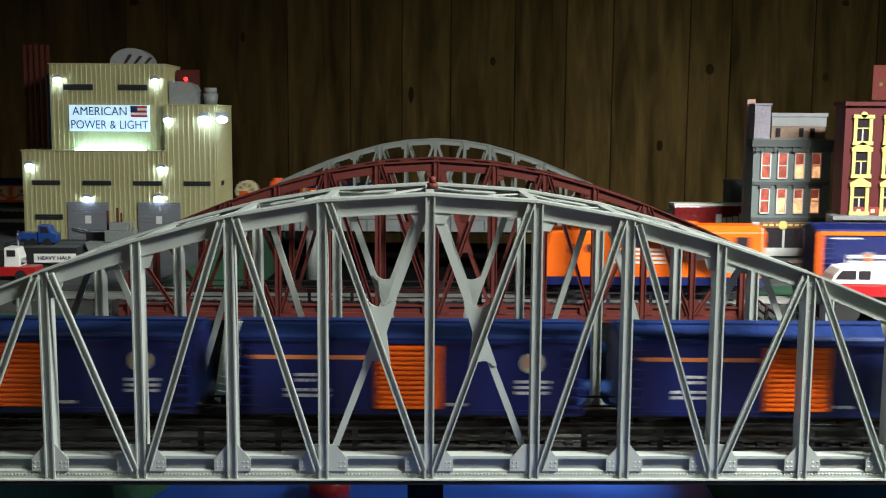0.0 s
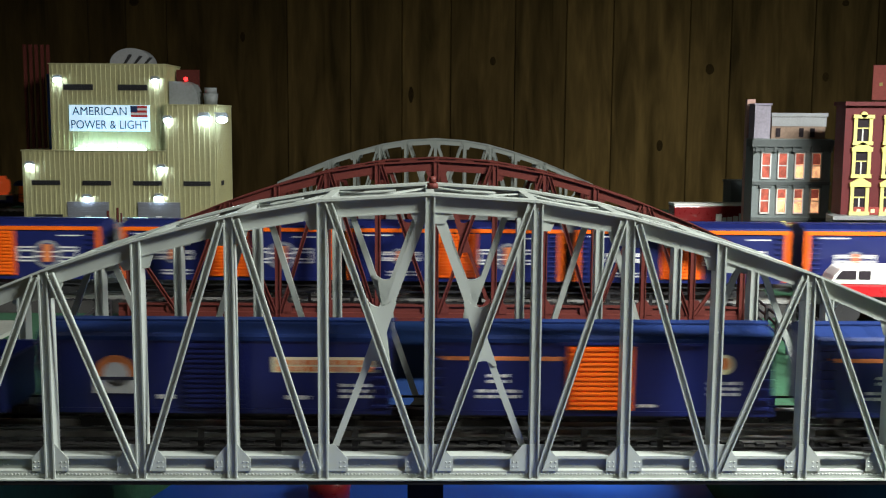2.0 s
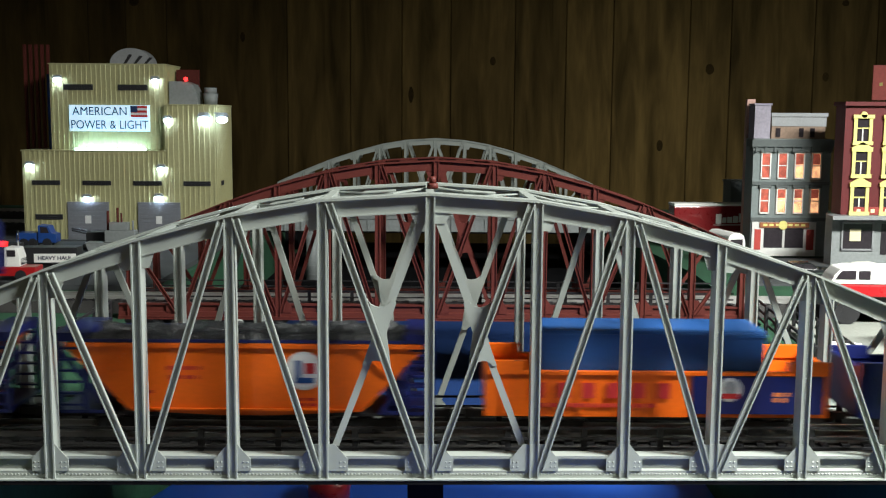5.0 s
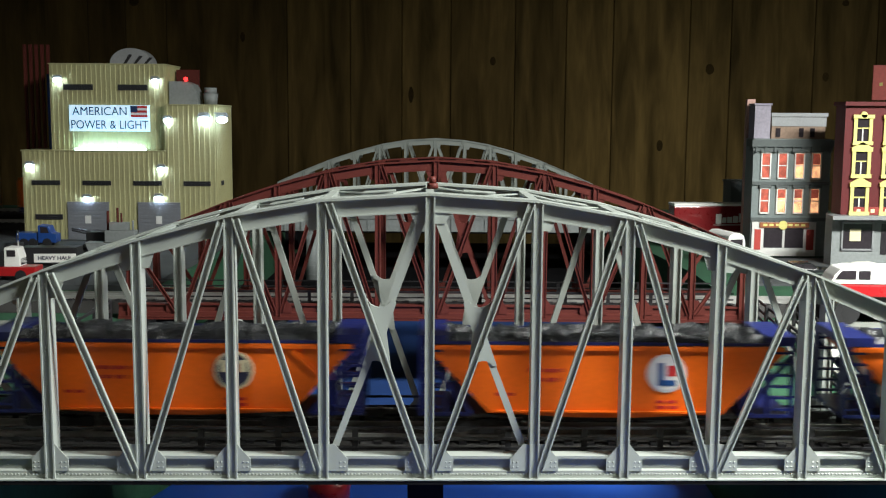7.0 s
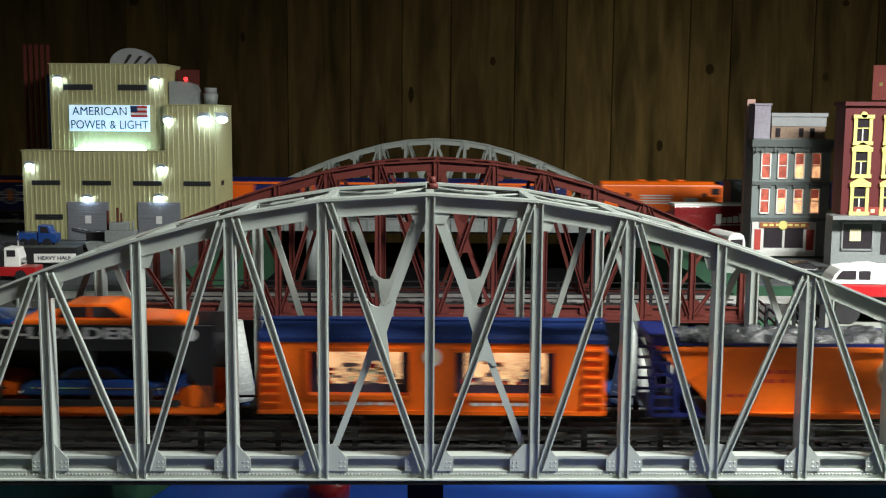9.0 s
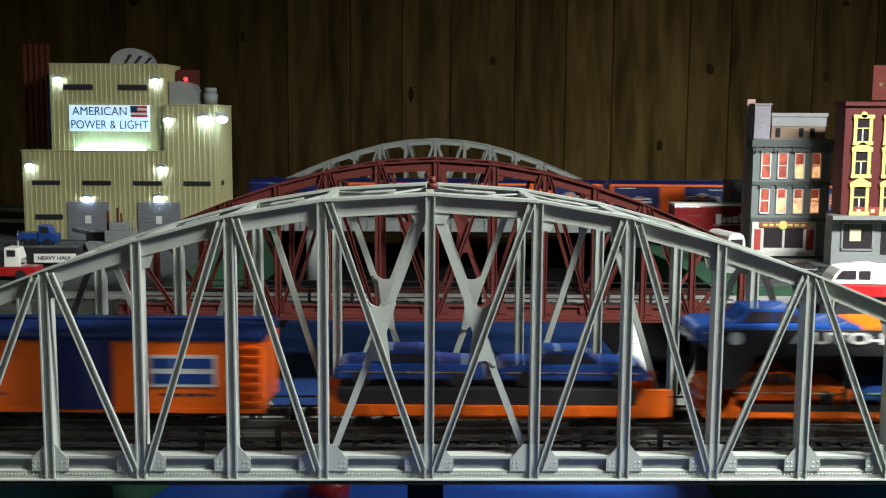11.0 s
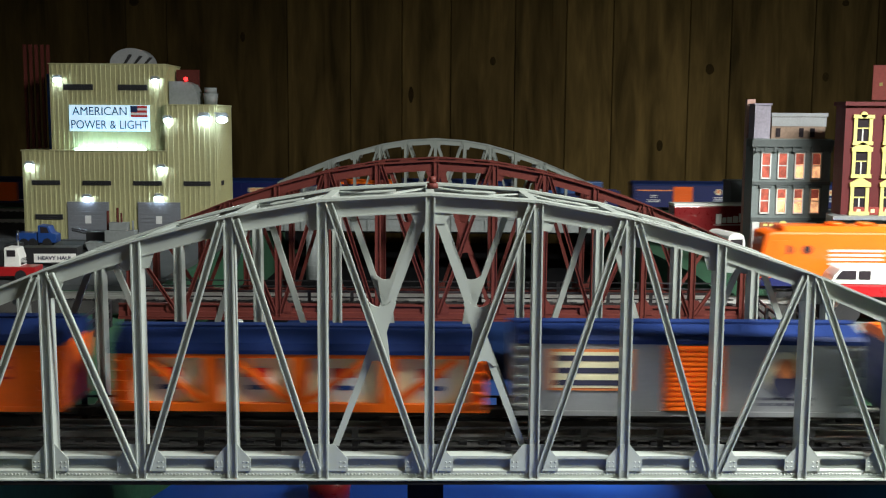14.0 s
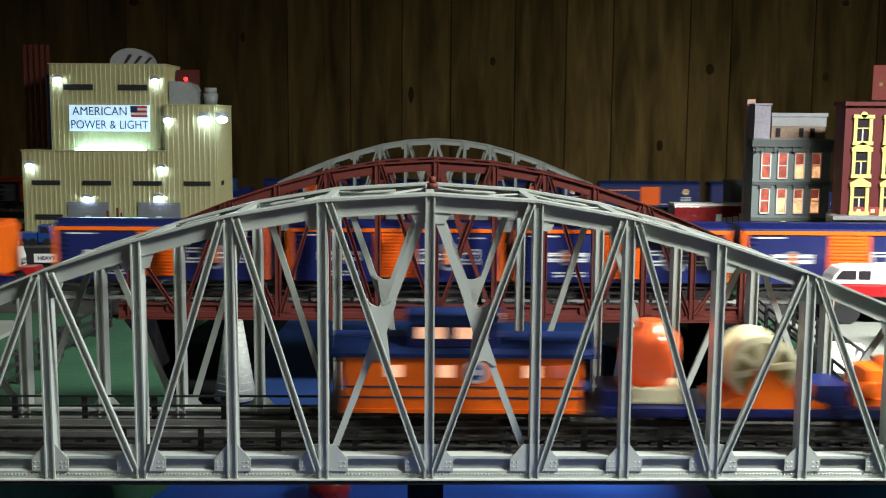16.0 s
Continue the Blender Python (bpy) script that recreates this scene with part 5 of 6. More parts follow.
# ---- wall planks ----
EDGES = [-0.784 * 1.726, -1.07, -0.957, -0.835, -0.473, -0.283, -0.128, 0.019, 0.212, 0.366, 0.507, 0.737, 0.861, 1.112, 1.30]
rnd = random.Random(11)
while EDGES[0] > X0 + 0.3:
    EDGES.insert(0, EDGES[0] - rnd.uniform(0.1, 0.26))
while EDGES[-1] < X1 - 0.3:
    EDGES.append(EDGES[-1] + rnd.uniform(0.1, 0.26))
EDGES = [X0] + EDGES + [X1]
for a, b in zip(EDGES, EDGES[1:]):
    bm = bmesh.new()
    prism(bm, [(a + 0.0004, WALL_Y + 0.012), (a + 0.0004, WALL_Y + 0.003), (a + 0.0024, WALL_Y), (b - 0.0024, WALL_Y), (b - 0.0004, WALL_Y + 0.003), (b - 0.0004, WALL_Y + 0.012)], Z0, Z1, "z")
    part("plank", bm, PANEL, wall)


KNOT = mat("dark_wood_knot", (0.020, 0.013, 0.0045), 0.85, 0, 0.4, 90, 0.3, spec=0.05)
for x, z, w, h in ((0.146, 0.432, 0.011, 0.017), (0.800, 0.412, 0.017, 0.020), (-0.606, 0.498, 0.009, 0.019), (0.656, 0.182, 0.012, 0.022), (1.150, 0.392, 0.012, 0.018), (-0.100, 0.330, 0.010, 0.030), (1.20, 0.610, 0.014, 0.012), (-0.930, 0.600, 0.018, 0.016)):
    bm = bmesh.new()
    rnd = random.Random(int(1000 * (x + z)))
    prism(bm, [(x + w * rnd.uniform(0.72, 0.85) * math.cos(t), z + h * rnd.uniform(0.72, 0.85) * math.sin(t)) for t in [2 * math.pi * k / 18 for k in range(18)]], WALL_Y - 0.0004, WALL_Y + 0.001)
    part("knot", bm, KNOT, wall)


# ---- fences, piers and the low girder ----
def fence(x, y0, y1, label, turn=90):
    f = thing("fence", label, "fence", pose(x, y0, TABLE, 0, 0, turn), "black track-side fences")
    n = int((y1 - y0) / 0.056)
    for k in range(n + 1):
        boxpart("post", (k * 0.056 - 0.003, k * 0.056 + 0.003, -0.0018, 0.0018, 0, 0.034), BLACK, f)
    for z in (0.032, 0.0215, 0.011):
        boxpart("bar", (0, n * 0.056, -0.0032, -0.0018, z - 0.0016, z + 0.0016), BLACK, f)


fence(-0.412, 0.881, 1.321, "black three-bar fence beside the river")
fence(0.366, 0.92, 1.36, "black three-bar fence beside the river", 85)
fence(0.410, 0.95, 1.34, "black three-bar fence beside the pale path", 85)
tagged(boxpart("pavement", (-0.66, -0.515, 0.898, 1.286, TABLE, 0.001), PALEROAD), "pale concrete path on the layout", "path", kind="structure")
tagged(boxpart("pavement", (0.425, 0.70, 0.90, 1.321, TABLE, 0.001), PALEROAD), "pale concrete path on the layout", "path", kind="structure")
tagged(boxpart("road", (-1.25, -0.44, 1.550, 2.114, TABLE, 0.004), GREYROAD), "grey road before the power plant", "road", kind="structure")
tagged(boxpart("road", (0.50, 1.15, 1.638, 1.955, TABLE, 0.0), GREYROAD), "grey street before the shops", "road", kind="structure")


def pier(x, y, r0, r1, z0, z1, material, label, n=24):
    p = thing("pier", label, "pier", pose(x, y, 0), "bridge piers")
    bm = bmesh.new()
    cyl(bm, (0, 0, z0), (0, 0, z1), r0, r1, n)
    part("shaft", bm, material, p)
    for k in range(11):
        f = (k + 0.5) / 11
        bm = bmesh.new()
        r = r0 + (r1 - r0) * f
        z = z0 + (z1 - z0) * f
        cyl(bm, (0, 0, z - 0.0004), (0, 0, z + 0.0004), r + 0.0003, r + 0.0002, n)
        part("ring", bm, material, p)


for x in (-0.264, 0.240):
    pier(x, 1.300, 0.0265, 0.0110, RIVER, 0.0002, mat("grey_white_plastic", (0.34, 0.36, 0.34), 0.7, 0, 0.2, 60, 0.2), "white ringed conical pier standing in the river")
for x in (-0.295, 0.215):
    pier(x, 2.343, 0.0155, 0.0145, RIVER - 0.008, 0.002, GREYBODY, "grey round pier under the low girder bridge")
gb = thing("girder_bridge", "low grey plate girder bridge over the gap", "bridge", pose(0, 0, 0))
for y in (2.365, 2.462):
    bm = bmesh.new()
    box(bm, -0.41, 0.41, y - 0.002, y + 0.002, 0.002, 0.030)
    box(bm, -0.41, 0.41, y - 0.005, y + 0.005, 0.030, 0.0325)
    for k in range(22):
        box(bm, -0.40 + k * 0.038, -0.397 + k * 0.038, y - 0.005, y + 0.005, 0.002, 0.030)
    part("girder", bm, GREYBODY, gb)
boxpart("deck", (-0.41, 0.41, 2.367, 2.460, 0.002, 0.0055), DARK, gb)
pr = thing("pier", "black square pier under the silver truss bridge", "pier", pose(-0.012, 0.7857, 0))
boxpart("shaft", (-0.0135, 0.0135, -0.03, 0.03, RIVER, -0.004), FASCIA, pr, round_by=0.001)
for x in (-0.39, 0.372):
    for y in (0.7852, 1.396, 2.703):
        ab = tagged(boxpart("abutment", (x - 0.02, x + 0.02, y - 0.075, y + 0.075, TABLE - 0.07, -0.0042), FASCIA, round_by=0.001), "black block abutment under a truss bridge end", "abutment", "bridge abutments")
bu = thing("buoy", "round red float with white ring on the blue river", "float", pose(-0.105, 0.942, RIVER))
bm = bmesh.new()
cyl(bm, (0, 0, 0), (0, 0, 0.024), 0.019, 0.021, 28)
part("drum", bm, TRUCKRED, bu)
bm = bmesh.new()
cyl(bm, (0, 0, 0.0242), (0, 0, 0.0265), 0.0216, 0.0205, 28)
part("rim", bm, WHITE, bu, "white rim")


# ---- the lit power plant ----
pp = thing("power_plant", "tan corrugated power plant with lit sign and lamps", "building", pose(0, 0, -0.0068))


def siding(name, x0, x1, y0, y1, z0, z1, parent, pitch=0.0098):
    bm = bmesh.new()
    box(bm, x0, x1, y0, y1, z0, z1)
    n = int((x1 - x0) / pitch)
    for k in range(n):
        x = x0 + (k + 0.5) * (x1 - x0) / n
        box(bm, x - 0.0016, x + 0.0016, y0 - 0.0016, y0 + 0.0004, z0, z1)
    n = int((y1 - y0) / pitch)
    for k in range(n):
        y = y0 + (k + 0.5) * (y1 - y0) / n
        box(bm, x1 - 0.0004, x1 + 0.0016, y - 0.0016, y + 0.0016, z0, z1)
    box(bm, x0 - 0.002, x1 + 0.002, y0 - 0.0025, y1 + 0.002, z1, z1 + 0.002)
    return part(name, bm, SIDING, parent)


FY = 2.132
tagged(boxpart("pavement", (-1.0, -0.42, FY - 0.015, 2.290, TABLE, 0.0058), GREYROAD), "grey plinth under the power plant", "pavement", kind="structure")
siding("wall", -0.859, -0.567, FY, FY + 0.145, 0.0127, 0.193, pp)
siding("wall", -0.5668, -0.461, FY, FY + 0.145, 0.0127, 0.287, pp)
siding("wall", -0.805, -0.5675, FY + 0.022, FY + 0.135, 0.1952, 0.3686, pp)
for x0, x1, z0, z1, y in ((-0.840, -0.782, 0.1243, 0.1335, FY), (-0.736, -0.678, 0.1243, 0.1335, FY), (-0.633, -0.575, 0.1243, 0.1335, FY), (-0.530, -0.475, 0.1243, 0.1335, FY),
                          (-0.835, -0.779, 0.0535, 0.064, FY), (-0.776, -0.716, 0.3170, 0.3285, FY + 0.022), (-0.665, -0.605, 0.3170, 0.3285, FY + 0.022)):
    lv = boxpart("louvre", (x0, x1, y - 0.0032, y - 0.0012, z0, z1), LOUVRE, pp, "dark slatted vent")
    for k in range(3):
        z = z0 + (k + 0.5) * (z1 - z0) / 3
        boxpart("slat", (x0 + 0.001, x1 - 0.001, y - 0.0046, y - 0.0033, z - 0.0008, z + 0.0008), LOUVRE, lv)
boxpart("louvre", (-0.4592, -0.4578, 2.158, 2.180, 0.1243, 0.1335), LOUVRE, pp, "dark slatted vent")
for x0, x1 in ((-0.769, -0.684), (-0.625, -0.538)):
    dr = boxpart("roller_door", (x0, x1, FY - 0.0035, FY - 0.0012, 0.0127, 0.090), DOORGREY, pp, "grey roller door")
    for k in range(9):
        z = 0.018 + k * 0.0078
        boxpart("slat", (x0 + 0.001, x1 - 0.001, FY - 0.0047, FY - 0.0036, z, z + 0.0055), DOORGREY, dr)
    boxpart("notice", ((x0 + x1) / 2 - 0.006, (x0 + x1) / 2 + 0.006, FY - 0.0056, FY - 0.0049, 0.046, 0.062), PALEINK, dr)
SY = FY + 0.0198
sg = boxpart("sign", (-0.7655, -0.6015, SY - 0.003, SY - 0.0001, 0.2335, 0.2865), SIGNLIT, pp, "glowing white sign board")
words("lettering", "AMERICAN", 0.0245, SIGNINK, sg, pose(-0.7025, SY - 0.0036, 0.2735, 90, 0, 0), 0.0003, 0.93)
words("lettering", "POWER & LIGHT", 0.0245, SIGNINK, sg, pose(-0.6835, SY - 0.0036, 0.2462, 90, 0, 0), 0.0003, 0.87)
for k in range(5):
    z = 0.2625 + k * 0.0046
    boxpart("flag", (-0.6395, -0.6055, SY - 0.0042, SY - 0.0033, z, z + 0.0046), REDINK if k % 2 == 0 else PALEINK, sg)
boxpart("flag", (-0.6395, -0.6255, SY - 0.0049, SY - 0.0043, 0.2728, 0.2855), SIGNINK, sg)
boxpart("light_strip", (-0.752, -0.610, FY + 0.006, FY + 0.012, 0.1953, 0.1985), mat("cool_light_strip", (0.9, 1, 1), 0.3, 0, 0, 60, 0, emit=34, emit_colour=(0.45, 0.84, 1.0)), pp, "glowing cool white strip under the sign")


def wall_lamp(x, y, z, r=0.0062, big=False):
    bm = bmesh.new()
    prism(bm, [(x - r * 1.7, z + r * 0.7), (x + r * 1.7, z + r * 0.7), (x + r, z + r * 1.7), (x - r, z + r * 1.7)], y - 0.009, y - 0.0015)
    lamp = part("wall_lamp", bm, GREYBODY, pp)
    bm = bmesh.new()
    bmesh.ops.create_icosphere(bm, subdivisions=2, radius=r, matrix=Matrix.Translation((x, y - 0.0065, z)) @ Matrix.Diagonal((1.3, 0.9, 0.75, 1)))
    part("bulb", bm, LEDWHITE, lamp, "glowing white bulb")


for x, y, z in ((-0.787, FY + 0.022, 0.3365), (-0.588, FY + 0.022, 0.3350), (-0.842, FY, 0.162), (-0.574, FY, 0.1575), (-0.7275, FY, 0.0955), (-0.581, FY, 0.0980), (-0.559, FY, 0.2560)):
    wall_lamp(x, y, z)
for x in (-0.485, -0.446):
    wall_lamp(x, FY - 0.012 if x > -0.46 else FY, 0.2585, 0.0085)
boxpart("lamp_arm", (-0.4625, -0.4435, FY - 0.014, FY - 0.011, 0.270, 0.273), GREYBODY, pp)
# roof plant
bm = bmesh.new()
prism(bm, [(-0.0435 * math.cos(t) - 0.6450, 0.3706 + 0.033 * math.sin(t)) for t in [math.pi * k / 16 for k in range(17)]], FY + 0.045, FY + 0.085)
dm = part("roof_duct", bm, GREYCAR, pp, "pale rounded roof duct with black stripes")
for k in range(3):
    x = -0.652 + k * 0.021
    bm = bmesh.new()
    prism(bm, [(x - 0.008, 0.3715), (x - 0.002, 0.3715), (x + 0.011, 0.390 - k * 0.003), (x + 0.004, 0.391 - k * 0.003)], FY + 0.0435, FY + 0.0448)
    part("stripe", bm, BLACK, dm)
bm = bmesh.new()
prism(bm, [(-0.564, 0.2892), (-0.506, 0.2892), (-0.506, 0.312), (-0.515, 0.330), (-0.530, 0.336), (-0.564, 0.336)], FY + 0.03, FY + 0.08)
part("roof_tank", bm, GREYBODY, pp)
bm = bmesh.new()
cyl(bm, (-0.483, FY + 0.05, 0.2892), (-0.483, FY + 0.05, 0.312), 0.013, 0.015, 20)
cyl(bm, (-0.483, FY + 0.05, 0.312), (-0.483, FY + 0.05, 0.324), 0.013, 0.0125, 20)
part("roof_vent", bm, GREYBODY, pp)
# The red lamp's light is put into this panel's colour.
boxpart("roof_panel", (-0.562, -0.514, FY + 0.085, FY + 0.09, 0.2892, 0.362), OXIDE, pp, "roof panel coloured red for the warning lamp's light")
bm = bmesh.new()
bmesh.ops.create_icosphere(bm, subdivisions=2, radius=0.0045, matrix=Matrix.Translation((-0.528, FY + 0.026, 0.3405)))
part("warning_lamp", bm, LEDRED, pp, "glowing red warning lamp")
bm = bmesh.new()
cyl(bm, (-0.528, FY + 0.032, 0.335), (-0.528, FY + 0.028, 0.3375), 0.002, n=8)
part("lamp_stem", bm, GREYBODY, pp)
bm = bmesh.new()
cyl(bm, (-0.817, FY + 0.06, 0.1952), (-0.817, FY + 0.06, 0.350), 0.0075, n=16)
part("pipe", bm, TRUCKBLUE, pp, "dark blue upright pipe")
rs = thing("smoke_stack_rack", "dim red ribbed rack standing behind the power plant", "rack", pose(-0.86, 2.290, 0))
for k in range(5):
    boxpart("bar", (-0.05 + k * 0.0125, -0.044 + k * 0.0125, -0.003, 0.003, TABLE, 0.41), OXIDE, rs)


# ---- toy road vehicles ----
def wheels_for(v, xs, half, r, y_in=0.004):
    for x in xs:
        for s in (-1, 1):
            bm = bmesh.new()
            cyl(bm, (x, s * (half - y_in), r), (x, s * (half + 0.0008), r), r, n=18)
            cyl(bm, (x, s * (half + 0.0006), r), (x, s * (half + 0.0012), r), r * 0.5, n=12)
            part("wheel", bm, BLACK, v)


def truck(label, cab, body, length, half, height, m, bed=True, name="toy_truck", lift=0.0085):
    v = thing(name, label, "toy truck", m, "toy road vehicles")
    bm = bmesh.new()
    prism(bm, [(length / 2 - 0.034, lift), (length / 2, lift), (length / 2, lift + 0.016), (length / 2 - 0.009, lift + 0.019), (length / 2 - 0.014, lift + 0.032), (length / 2 - 0.034, lift + 0.034)], -half, half)
    bevel(bm, 0.0012, 2)
    part("cab", bm, cab, v)
    for s in (-1, 1):
        bm = bmesh.new()
        prism(bm, [(length / 2 - 0.029, lift + 0.019), (length / 2 - 0.013, lift + 0.019), (length / 2 - 0.0165, lift + 0.030), (length / 2 - 0.029, lift + 0.031)], *sorted((s * half, s * (half + 0.0006))))
        part("window", bm, GLASSDARK, v)
    boxpart("chassis", (-length / 2, length / 2 - 0.004, -half * 0.7, half * 0.7, lift - 0.003, lift + 0.0005), BLACK, v)
    if bed:
        boxpart("box_body", (-length / 2, length / 2 - 0.037, -half, half, lift + 0.001, lift + height), body, v, round_by=0.0012)
    wheels_for(v, (-length / 2 + 0.014, -length / 2 + 0.031, length / 2 - 0.017), half, 0.0085)
    return v


ROADZ = 0.004
truck("small blue toy truck on the grey road", TRUCKBLUE, TRUCKBLUE, 0.075, 0.016, 0.019, pose(-0.790, 2.026, ROADZ, 0, 0, 4))
rt = thing("toy_truck", "red toy flatbed truck with white cab and black engine", "toy truck", pose(-0.690, 1.600, ROADZ, 0, 0, 2), "toy road vehicles")
boxpart("flatbed", (-0.060, 0.064, -0.018, 0.018, 0.0075, 0.0215), mat("red_flatbed_paint", (0.34, 0.012, 0.014), 0.35, coat=0.3), rt, "bright red flatbed", 0.0015)
bm = bmesh.new()
prism(bm, [(0.016, 0.0217), (0.040, 0.0217), (0.040, 0.036), (0.036, 0.0505), (0.017, 0.0515)], -0.015, 0.015)
bevel(bm, 0.0012, 2)
part("cab", bm, WHITE, rt, "white cab")
for s in (-1, 1):
    boxpart("window", (0.021, 0.034, *sorted((s * 0.0151, s * 0.0157)), 0.0375, 0.0475), GLASSDARK, rt)
boxpart("engine", (-0.014, 0.0155, -0.013, 0.013, 0.0217, 0.044), BLACK, rt, "black engine block", 0.002)
bm = bmesh.new()
cyl(bm, (0.030, 0.010, 0.051), (0.030, 0.010, 0.076), 0.0012, n=8)
part("exhaust", bm, CHROME, rt)
boxpart("grille", (0.0402, 0.0410, -0.011, 0.011, 0.024, 0.034), CHROME, rt)
wheels_for(rt, (-0.045, -0.026, 0.042), 0.018, 0.0085)
hh = truck("black toy trailer truck with white sign board", BLACK, BLACK, 0.13, 0.018, 0.028, pose(-0.672, 1.726, ROADZ, 0, 0, 184))
bd = boxpart("sign_board", (-0.064, 0.004, 0.0184, 0.0200, 0.012, 0.0265), WHITE, hh, "white sign board")
words("lettering", "HEAVY HAUL", 0.0085, DARKINK, bd, pose(-0.030, 0.0203, 0.0192, 90, 0, 180), 0.0002, 1.1, 0.0002)
truck("green toy truck with open bed", GREEN, GREYBODY, 0.085, 0.016, 0.014, pose(-0.83, 1.814, ROADZ, 0, 0, 176))
cr = thing("toy_crane", "black toy crawler crane with lattice boom", "toy crane", pose(-0.66, 1.991, ROADZ, 0, 0, 8), "toy road vehicles")
for s in (-1, 1):
    boxpart("crawler", (-0.028, 0.028, *sorted((s * 0.009, s * 0.018)), 0, 0.012), BLACK, cr, round_by=0.003)
boxpart("house", (-0.022, 0.016, -0.015, 0.015, 0.0121, 0.034), BLACK, cr, round_by=0.002)
for s in (-1, 1):
    bm = bmesh.new()
    beam(bm, (0.012, s * 0.006, 0.028), (-0.05, s * 0.003, 0.040), 0.002, 0.002)
    beam(bm, (0.012, s * 0.006, 0.022), (-0.05, s * 0.003, 0.036), 0.002, 0.002)
    part("boom_rail", bm, BLACK, cr)
sh = thing("toy_ship", "grey toy warship superstructure with masts and funnels", "toy ship", pose(-0.603, 1.938, ROADZ))
bm = bmesh.new()
prism(bm, [(-0.055, 0.0), (0.050, 0.0), (0.058, 0.018), (-0.062, 0.020)], -0.014, 0.014)
part("hull", bm, GREYBODY, sh)
boxpart("deck_house", (-0.026, 0.030, -0.011, 0.011, 0.0202, 0.042), GREYBODY, sh, round_by=0.001)
boxpart("bridge_house", (-0.018, 0.016, -0.009, 0.009, 0.0421, 0.057), GREYBODY, sh, round_by=0.001)
for x, h, r in ((-0.022, 0.078, 0.003), (-0.004, 0.084, 0.0028), (0.003, 0.074, 0.0022), (0.024, 0.060, 0.0022)):
    bm = bmesh.new()
    cyl(bm, (x, 0, 0.040), (x, 0, h), r, r * 0.8, 12)
    part("mast", bm, OXIDE if x < 0.01 else GREYBODY, sh)
bm = bmesh.new()
beam(bm, (0.03, -0.004, 0.036), (0.06, -0.004, 0.041), 0.002, 0.002)
beam(bm, (0.03, 0.004, 0.036), (0.06, 0.004, 0.041), 0.002, 0.002)
part("gun_barrel", bm, GREYBODY, sh)

tt = thing("toy_trailer_truck", "dark red toy trailer with white script band", "toy truck", pose(0.552, 2.140, TABLE, 0, 0, 5), "toy road vehicles")
boxpart("trailer", (-0.085, 0.085, -0.020, 0.020, 0.030, 0.088), TRUCKRED, tt, "dark red trailer box", 0.002)
boxpart("trailer_roof", (-0.0855, 0.0855, -0.0205, 0.0205, 0.0882, 0.0935), WHITE, tt, "white trailer roof", 0.001)
boxpart("trailer_skirt", (-0.0853, 0.0853, -0.0206, 0.0206, 0.026, 0.0355), WHITE, tt, "pale lower band")
for k, (x0, x1, z0, z1) in enumerate(((0.002, 0.014, 0.052, 0.072), (0.016, 0.024, 0.054, 0.065), (0.026, 0.036, 0.054, 0.066), (0.038, 0.048, 0.054, 0.068), (0.050, 0.058, 0.055, 0.073), (-0.002, 0.062, 0.049, 0.0505))):
    boxpart("logo", (x0, x1, -0.0212, -0.0202, z0, z1), PALEINK, tt)
wheels_for(tt, (-0.065, -0.045, 0.06), 0.02, 0.012)
boxpart("chassis", (-0.08, 0.08, -0.012, 0.012, 0.014, 0.0255), BLACK, tt)
bs = thing("toy_bus", "small white toy bus with dark windows", "toy bus", pose(0.518, 1.903, 0.0, 0, 0, -78), "toy road vehicles")
bm = bmesh.new()
prism(bm, [(-0.020, 0.008), (0.020, 0.008), (0.021, 0.045), (0.017, 0.060), (0.008, 0.066), (-0.008, 0.066), (-0.017, 0.060), (-0.021, 0.045)], -0.05, 0.05, "x")
bevel(bm, 0.002, 2)
part("body", bm, WHITE, bs)
boxpart("windscreen", (0.0498, 0.0506, -0.014, 0.014, 0.034, 0.053), GLASSDARK, bs)
for k in range(4):
    for s in (-1, 1):
        boxpart("window", (-0.042 + k * 0.022, -0.025 + k * 0.022, *sorted((s * 0.0206, s * 0.0216)), 0.032, 0.048), GLASSDARK, bs)
wheels_for(bs, (-0.03, 0.03), 0.0195, 0.009)
bs.scale = (0.85, 0.85, 0.85)
ca = toy_auto("toy_car", "glossy black vintage toy car on the street", CARBLACK)
ca["group"] = "toy road vehicles"
ca.matrix_world = pose(0.592, 1.700, 0.0, 0, 0, -4)
va = thing("toy_rescue_truck", "white and red toy rescue truck with dark windows", "toy truck", pose(0.556, 1.317, 0.001, 0, 0, 176), "toy road vehicles")
va.scale = (0.88, 0.88, 0.88)
boxpart("body", (-0.085, 0.08, -0.026, 0.026, 0.0400, 0.0585), mat("bright_red_paint", (0.42, 0.012, 0.016), 0.3, coat=0.4), va, "bright red lower body", 0.003)
boxpart("white_band", (-0.0855, 0.0805, -0.0266, 0.0266, 0.0590, 0.0625), WHITE, va, "white side band", 0.001)
bm = bmesh.new()
prism(bm, [(-0.085, 0.0626), (0.074, 0.0626), (0.071, 0.070), (0.062, 0.080), (0.045, 0.083), (-0.085, 0.083)], -0.0245, 0.0245)
bevel(bm, 0.002, 2)
part("cab", bm, WHITE, va, "white cab and roof")
for x0, x1, x2, x3 in ((0.040, 0.069, 0.060, 0.040), (0.020, 0.036, 0.036, 0.020)):
    bm = bmesh.new()
    prism(bm, [(x0, 0.0655), (x1, 0.0655), (x2, 0.0775), (x3, 0.078)], 0.0246, 0.0254)
    part("window", bm, GLASSDARK, va)
wheels_for(va, (-0.055, 0.05), 0.025, 0.018)
